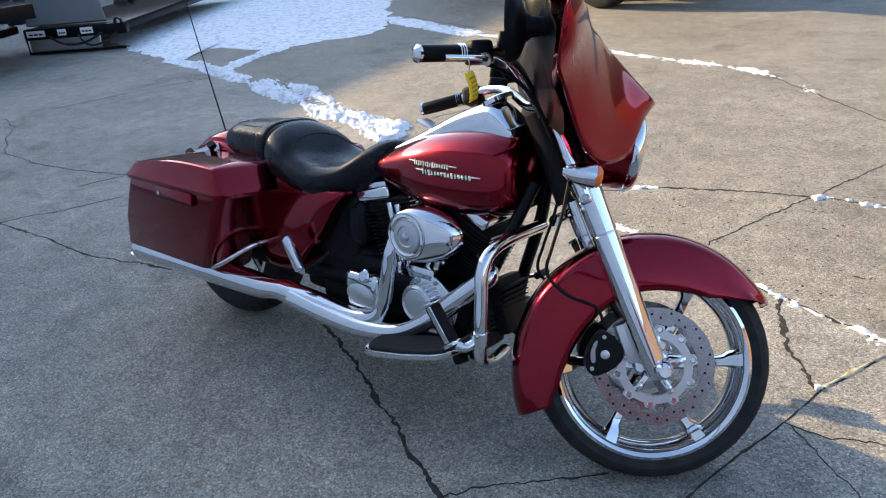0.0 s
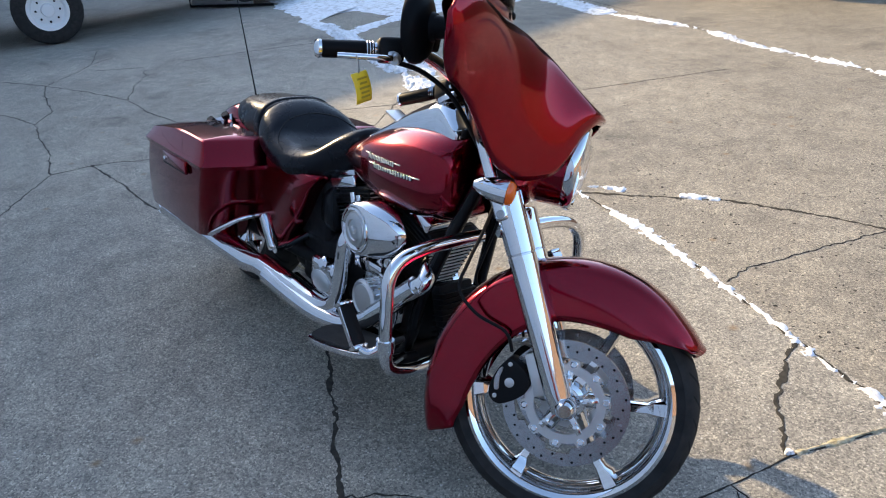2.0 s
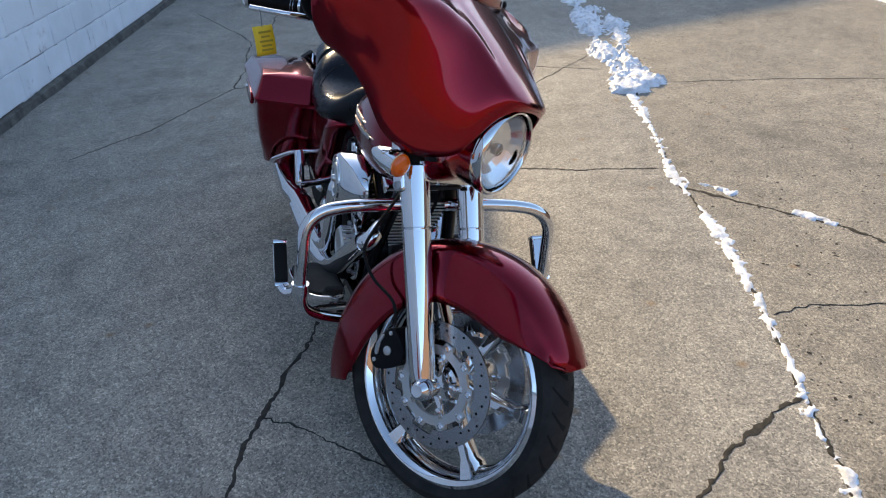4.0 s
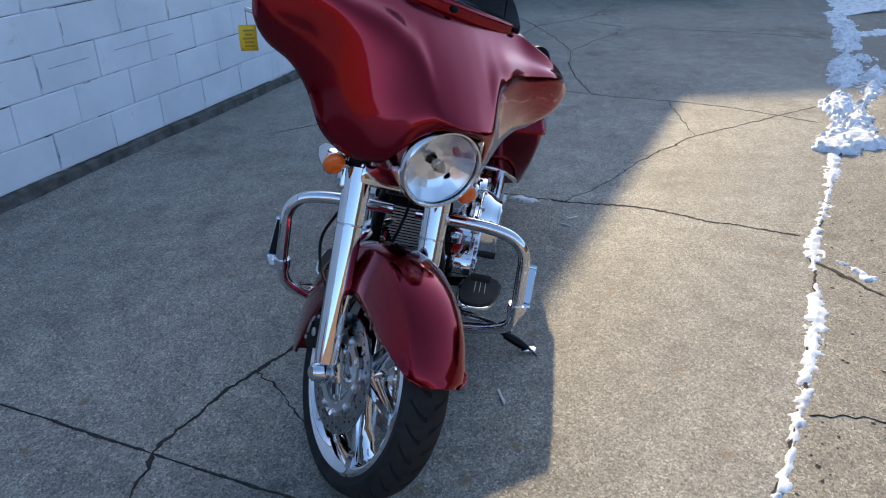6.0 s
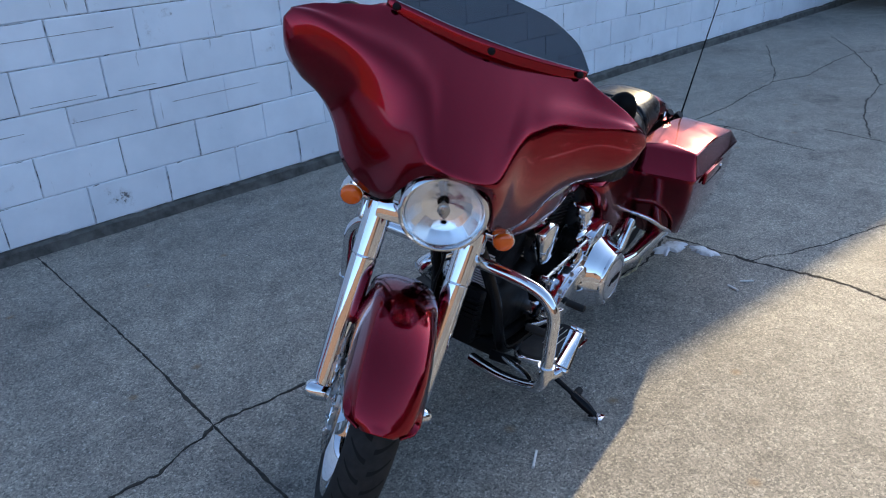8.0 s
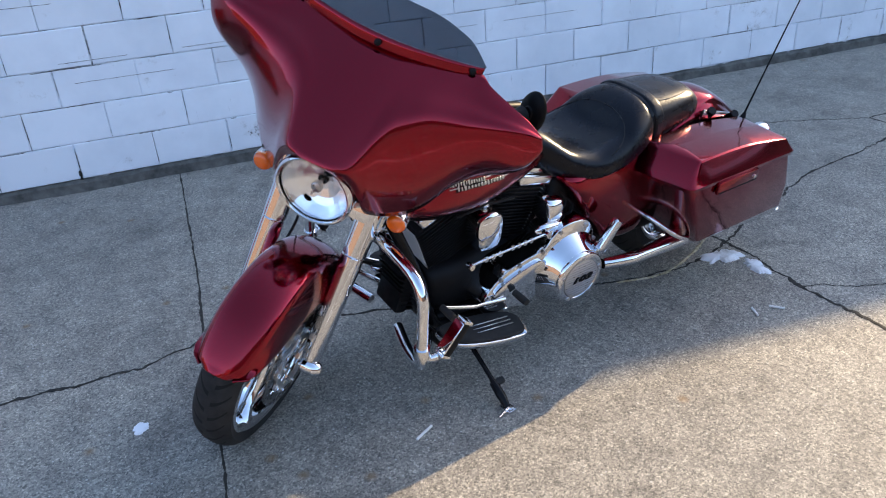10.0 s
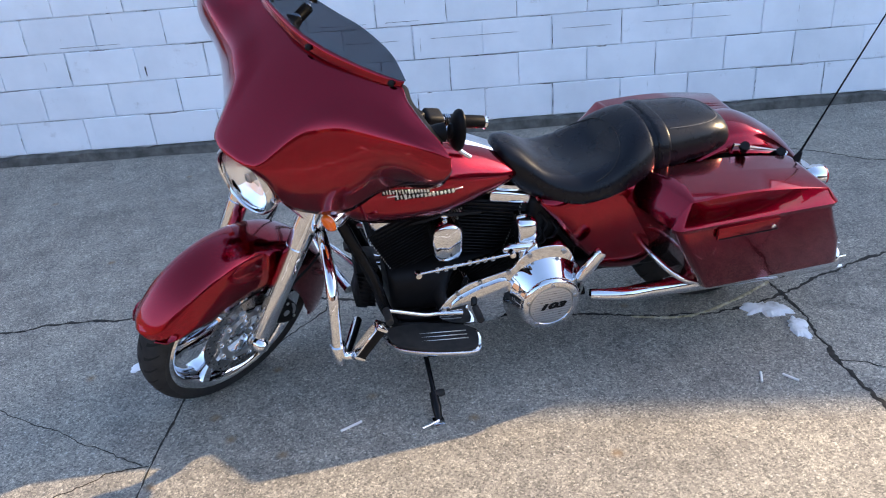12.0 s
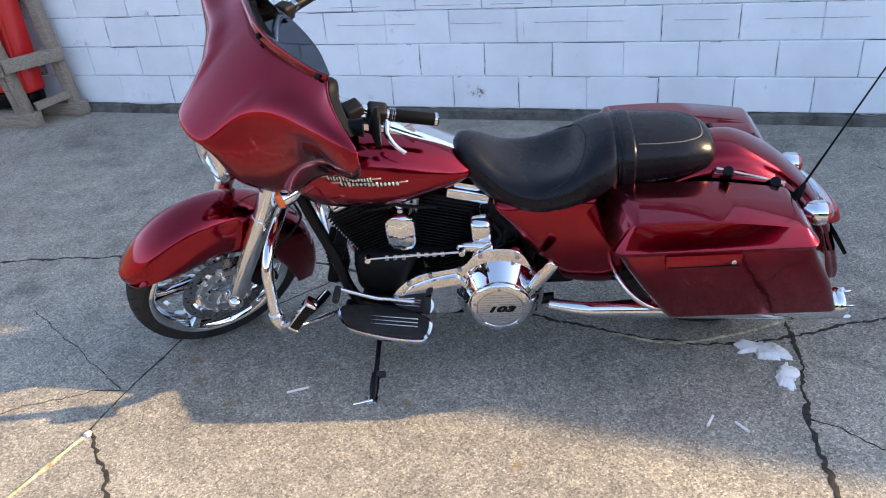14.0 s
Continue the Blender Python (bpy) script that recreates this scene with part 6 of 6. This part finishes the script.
def utility_trailer():
    """The tail of a parked trailer: low black bumper with stickers, steel skirt, leaning ramp boards, tool box."""
    tr = tagged(new("utility_trailer"), "parked black utility trailer with grey ramp boards on snowy concrete", "trailer")
    tr.matrix_world = Matrix.Translation((-8.80, 2.90, 0)) @ Matrix.Rotation(radians(-56), 4, "Z")
    board = wood("grey_boards", (0.16, 0.165, 0.17))
    white = material("white_sticker", (0.75, 0.75, 0.75), 0.5)
    navy = material("navy_tool_box", (0.012, 0.016, 0.035), 0.35)
    part("bumper", rbox((0.10, 1.32, 0.13), Matrix.Translation((0.0, 0.66, 0.255)), 0.01), GLOSS, tr)
    part("skirt", rbox((0.03, 0.92, 0.16), Matrix.Translation((-0.02, 0.47, 0.105)), 0.006), ALLOY, tr, "dull bright steel skirt")
    part("skirt_frame", tube([(0.02, 0.0, 0.24), (0.02, 0.0, 0.025), (0.02, 1.25, 0.025)], 0.016, 8, 1), GLOSS, tr)
    for y, w in ((0.16, 0.24), (0.50, 0.11), (0.82, 0.16)):
        st = part("sticker", rbox((0.005, w, 0.075), Matrix.Translation((0.0535, y, 0.262)), 0.001, 1), white, tr)
        for k in range(3):
            part("print_bar", rbox((0.002, w * 0.2, 0.02), Matrix.Translation((0.0565, y + (k - 1) * w * 0.27, 0.255)), 0), GLOSS, st)
    part("ramp_board", plate([(-0.02, 0.34), (1.02, 0.34), (0.86, 0.88), (0.02, 0.98)], -0.025, 0.025, 0.006), board, tr, "grey ramp board", Matrix.Translation((-0.10, 0, 0)) @ Matrix.Rotation(radians(90), 4, "Z") @ Matrix.Translation((0, 0, 0.34)) @ Matrix.Rotation(radians(-20), 4, "X") @ Matrix.Translation((0, 0, -0.34)))
    part("plank", plate([(0.10, 0.98), (0.30, 0.66), (1.05, 1.02), (0.85, 1.36)], -0.02, 0.02, 0.005), TIMBER, tr, "tan plywood panel", Matrix.Translation((-0.16, 0, 0)) @ Matrix.Rotation(radians(90), 4, "Z"))
    part("deck", rbox((4.2, 1.25, 0.10), Matrix.Translation((-2.15, 0.66, 0.27)), 0.01), GLOSS, tr)
    box_ = part("tool_box", rbox((0.70, 0.62, 0.66), Matrix.Translation((-0.42, -0.36, 0.70)), 0.02, 2), navy, tr, "dark navy tool box with pale lines")
    part("emblem", lathe([(0.10, 0.0), (0.115, 0.0), (0.115, 0.004), (0.10, 0.004)], 28, m=along((-0.068, -0.18, 0.74), (1, 0, 0)), closed=True), white, box_)
    part("pale_line", rbox((0.004, 0.60, 0.018), Matrix.Translation((-0.068, -0.36, 0.56)) @ Matrix.Rotation(radians(12), 4, "X"), 0), white, box_)
    step = part("step", rbox((0.36, 0.55, 0.09), Matrix.Translation((-0.05, -0.50, 0.30)), 0.01), GLOSS, tr)
    part("snow_cap", rbox((0.34, 0.52, 0.06), Matrix.Translation((-0.05, -0.50, 0.372)), 0.022, 3), SNOW, step, "white snow on the step")
    part("marker_lamp", rbox((0.02, 0.12, 0.06), Matrix.Translation((0.135, -0.36, 0.285)), 0.006, 2), AMBER, tr, "amber marker lamp")
    part("hose", tube([(0.06, 0.33, 0.22), (0.09, 0.50, 0.13), (0.09, 0.75, 0.12), (0.08, 1.02, 0.22)], 0.015, 8), RUBBER, tr)
    part("hose", tube([(0.06, 0.70, 0.22), (0.10, 0.82, 0.10), (0.10, 1.02, 0.11), (0.08, 1.22, 0.22)], 0.013, 8), RUBBER, tr)
    part("tow_ring", lathe([(0.03, -0.02), (0.05, -0.02), (0.05, 0.02), (0.03, 0.02)], 20, m=along((0.04, 1.24, 0.335), (1, 0, 0)), closed=True), GLOSS, tr)
    part("axle_wheel", lathe([(0.14, -0.09), (0.21, -0.10), (0.24, -0.05), (0.24, 0.05), (0.21, 0.10), (0.14, 0.09)], 28, m=along((-2.6, 0.1, 0.24), (0, 1, 0)), closed=True), RUBBER, tr)
    return tr


def parked_wheel(parent, p, r, w, rim_mat, d=(0, 1, 0)):
    prof = [(r * 0.6, -w * 0.9), (r * 0.85, -w), (r * 0.97, -w * 0.8), (r, -w * 0.4), (r, w * 0.4), (r * 0.97, w * 0.8), (r * 0.85, w), (r * 0.6, w * 0.9)]
    t = part("wheel", lathe(prof, 40, m=along(p, d), closed=True), RUBBER, parent, "black tyre")
    part("rim", lathe([(r * 0.6, -w * 0.7), (r * 0.6, w * 0.85), (r * 0.52, w * 0.8), (r * 0.45, w * 0.45), (r * 0.2, w * 0.4), (r * 0.18, w * 0.7), (0.02, w * 0.75)], 32, m=along(p, d)), rim_mat, t, "steel rim")
    for i in range(8):
        a = 2 * math.pi * i / 8
        q = along(p, d) @ Vector((math.cos(a) * r * 0.34, math.sin(a) * r * 0.34, w * 0.43))
        part("lug_nut", lathe([(0.012, 0), (0.012, 0.02), (0.006, 0.024)], 8, m=along(q, d)), GLOSS, t)
    return t


def flatbed():
    """A parked flatbed trailer near the block wall; its wheel and bed edge come into view."""
    fb = tagged(new("flatbed_trailer"), "parked dark flatbed trailer with white steel wheels", "trailer")
    fb.matrix_world = Matrix.Translation((-7.78, 0.92, 0)) @ Matrix.Rotation(radians(80), 4, "Z")
    white = material("white_steel_rim", (0.78, 0.78, 0.78), 0.4)
    parked_wheel(fb, (0, 0.0, 0.36), 0.36, 0.10, white, (0, -1, 0))
    part("mudguard", rbox((1.9, 0.24, 0.03), Matrix.Translation((-0.42, 0.0, 0.80)), 0.01), GLOSS, fb)
    part("bed", rbox((4.5, 1.9, 0.16), Matrix.Translation((-0.6, 1.12, 0.62)), 0.01), GLOSS, fb)
    return fb


def parked_truck():
    """A big-wheeled truck at the far side; only its tyres show below its sills."""
    tk = tagged(new("truck"), "parked dark truck on large black tyres", "truck")
    tk.matrix_world = Matrix.Translation((-3.05, 7.05, 0)) @ Matrix.Rotation(radians(161), 4, "Z")
    grey = material("dark_steel_rim", (0.08, 0.08, 0.08), 0.4, 0.6)
    for x in (0.0, 1.85, 2.85):
        for y, d in ((0.0, (0, 1, 0)), (-1.75, (0, -1, 0))):
            parked_wheel(tk, (x, y, 0.48), 0.48, 0.15, grey, d)
    part("chassis", rbox((4.9, 1.3, 0.22), Matrix.Translation((1.2, -0.87, 0.72)), 0.02), GLOSS, tk)
    part("body", rbox((2.6, 1.95, 0.75), Matrix.Translation((2.3, -0.87, 1.25)), 0.06, 3), GLOSS, tk)
    cab = part("cab", rbox((2.2, 1.95, 1.35), Matrix.Translation((-0.25, -0.87, 1.55)), 0.16, 4), GLOSS, tk)
    part("window", rbox((0.9, 1.98, 0.45), Matrix.Translation((-0.1, -0.87, 1.88)), 0.05, 3), BLACK, cab)
    return tk


utility_trailer()
flatbed()
parked_truck()


def tag_on_lever():
    """The yellow sales tag that hangs from the right lever."""
    top = Vector((0.440, -0.443, 1.022))
    m = bike.matrix_world @ Matrix.Translation(top)
    p = m.translation
    tag = tagged(new("price_tag"), "bright yellow paper tag hanging from the handlebar", "tag")
    tag.matrix_world = Matrix.Translation(p) @ Matrix.Rotation(radians(12), 4, "Z")
    b = bmesh.new()
    rows = []
    for i in range(7):
        f = i / 6
        bend = 0.010 * math.sin(f * 2.4)
        rows.append([Vector((bend, y, -0.012 - 0.060 * f)) for y in (-0.021, -0.007, 0.007, 0.021)])
    ob = part("card", loft(rows, closed=False, bm=b), YELLOW, tag)
    ob.modifiers.new("thickness", "SOLIDIFY").thickness = 0.0012
    ink = material("faded_ink", (0.42, 0.31, 0.03), 0.7)
    for k, w in ((0.024, 0.026), (0.033, 0.018), (0.042, 0.028), (0.051, 0.022), (0.060, 0.024)):
        f = (k - 0.012) / 0.060
        for s in (1, -1):
            part("ink_bar", rbox((0.0008, w, 0.004), Matrix.Translation((0.010 * math.sin(f * 2.4) + s * 0.0016, 0.002, -k)), 0.0, 1), ink, tag)
    part("wire", tube([(0, 0, 0.022), (0.003, 0, 0.004), (0, 0, -0.016)], 0.0012, 6), STEEL, tag)
    return tag


tag_on_lever()


def cigarette_end(x, y, turn, length=0.05):
    paper = bpy.data.materials.get("cigarette_paper") or material("cigarette_paper", (0.78, 0.76, 0.72), 0.8)
    ob = part("cigarette_end", tube([(-length / 2, 0, 0.004), (length / 2, 0, 0.0045)], 0.004, 10, 1), paper)
    ob.matrix_world = Matrix.Translation((x, y, 0)) @ Matrix.Rotation(turn, 4, "Z")
    return tagged(ob, "white cigarette end lying on the concrete", "cigarette end", "cigarette ends")


cigarette_end(-0.83, 0.55, radians(60))
cigarette_end(-0.91, 0.58, radians(120))
cigarette_end(0.41, 0.36, radians(20), 0.07)

# ---- the wall's blocks ----
def block_mesh(w, h, d=0.02):
    b = bmesh.new()
    e = 0.004
    back = [b.verts.new(p) for p in ((0, 0.012, 0), (w, 0.012, 0), (w, 0.012, h), (0, 0.012, h))]
    mid_ = [b.verts.new(p) for p in ((0, e - 0.002, 0), (w, e - 0.002, 0), (w, e - 0.002, h), (0, e - 0.002, h))]
    face = [b.verts.new(p) for p in ((e, 0 - 0.002, e), (w - e, 0 - 0.002, e), (w - e, 0 - 0.002, h - e), (e, 0 - 0.002, h - e))]
    for lo, hi in ((back, mid_), (mid_, face)):
        for k in range(4):
            b.faces.new((lo[k], lo[(k + 1) % 4], hi[(k + 1) % 4], hi[k]))
    b.faces.new(face)
    bmesh.ops.recalc_face_normals(b, faces=b.faces)
    me = bpy.data.meshes.new("block")
    b.to_mesh(me)
    b.free()
    me.materials.append(BLOCK)
    return me


def blocks():
    r = random.Random(11)
    pitch, course, gap, z0 = 0.3965, 0.1945, 0.0042, 0.060
    me = block_mesh(pitch - gap, course - gap)
    n = 0
    for row in range(7):
        for k in range(-2, 26):
            s = 1.912 + pitch * (k - 4) + (0.0 if row % 2 == 0 else 0.198)
            if s < -1.2 or s > 9.8:
                continue
            ob = new("block", me)
            ob.parent = wall
            ob.matrix_parent_inverse = Matrix()
            ob.matrix_basis = pose(s + r.uniform(-0.003, 0.003), r.uniform(-0.004, 0.001), z0 + course * row, r.uniform(-0.25, 0.25), r.uniform(-0.12, 0.12), r.uniform(-0.2, 0.2))
            n += 1
    # the rest of the wall, past where single blocks can be told apart
    far = bmesh.new()
    for row in range(-1, 40):
        for k in range(-24, 66):
            s = 1.912 + pitch * (k - 4) + (0.0 if row % 2 == 0 else 0.198)
            z = z0 + course * row
            if s < WALL_X0 + 0.1 or s > WALL_X1 - 0.5 or z < 0 or z + course > eaves(s) or (row < 7 and -1.2 <= s <= 9.8):
                continue
            far.faces.new([far.verts.new(p) for p in ((s, -0.002, z), (s + pitch - gap, -0.002, z), (s + pitch - gap, -0.002, z + course - gap), (s, -0.002, z + course - gap))])
    ob = part("block_courses", far, BLOCK, wall)
    ob["kind"] = "stuff"


blocks()


def paint_flaws():
    """Chipped paint along the joints, and older joints that show through the paint at half height."""
    r = random.Random(23)
    verts, faces = [], []

    def sliver(s0, z, length, high, upright=False):
        n = max(4, int(length / 0.012))
        k = len(verts)
        for i in range(n + 1):
            f = i / n
            wob = 0.0016 * noise.noise(Vector((s0 * 7 + f * length * 30, z * 9, 0)))
            w = high * (0.25 + 0.75 * abs(noise.noise(Vector((s0 * 3 + f * length * 45, z * 5, 4))))) * (0.2 if i in (0, n) else 1)
            for q in (-0.5, 0.5):
                a, b_ = s0 + f * length, z + wob + q * w
                verts.append((z + wob + q * w if upright else a, -0.0085, a if upright else b_))
        faces.extend((k + 2 * i, k + 2 * i + 2, k + 2 * i + 3, k + 2 * i + 1) for i in range(n))

    for row in range(1, 7):                       # along the bed joints
        z = 0.060 + 0.1945 * row - 0.002
        s0 = 0.2
        while s0 < 9.0:
            s0 += r.uniform(0.05, 0.75)
            length = r.choice((0.03, 0.06, 0.12, 0.2, 0.34))
            sliver(s0, z + r.uniform(-0.003, 0.003), length, r.uniform(0.004, 0.010))
            s0 += length
    for row in range(7):                          # beside the upright joints
        for k in range(-4, 20):
            if r.random() < 0.5:
                s0 = 1.912 + 0.3965 * k + (0.0 if row % 2 == 0 else 0.198)
                lo = 0.060 + 0.1945 * row + r.uniform(0.0, 0.06)
                sliver(lo, s0 - 0.002, r.uniform(0.05, 0.13), r.uniform(0.004, 0.008), True)
    for z, runs in ((0.563, ((2.0, 0.5), (2.7, 0.32), (3.2, 0.5), (3.95, 0.28), (4.4, 0.5))), (0.668, ((1.1, 0.35), (1.95, 0.34), (2.55, 0.3), (2.95, 0.2))), (0.957, ((0.9, 0.3), (1.6, 0.4), (2.5, 0.5)))):
        for s0, length in runs:
            sliver(s0, z, length, 0.0045)
    sliver(0.475, 1.557, 0.06, 0.016, True)       # a dark scrape and the broken corner by the footing
    sliver(0.035, 1.905, 0.075, 0.030, True)
    me = bpy.data.meshes.new("paint_flaw")
    me.from_pydata(verts, [], faces)
    me.materials.append(DIRT)
    ob = new("paint_flaw", me)
    ob.parent = wall
    ob.matrix_parent_inverse = Matrix()
    ob["kind"] = "stuff"


paint_flaws()
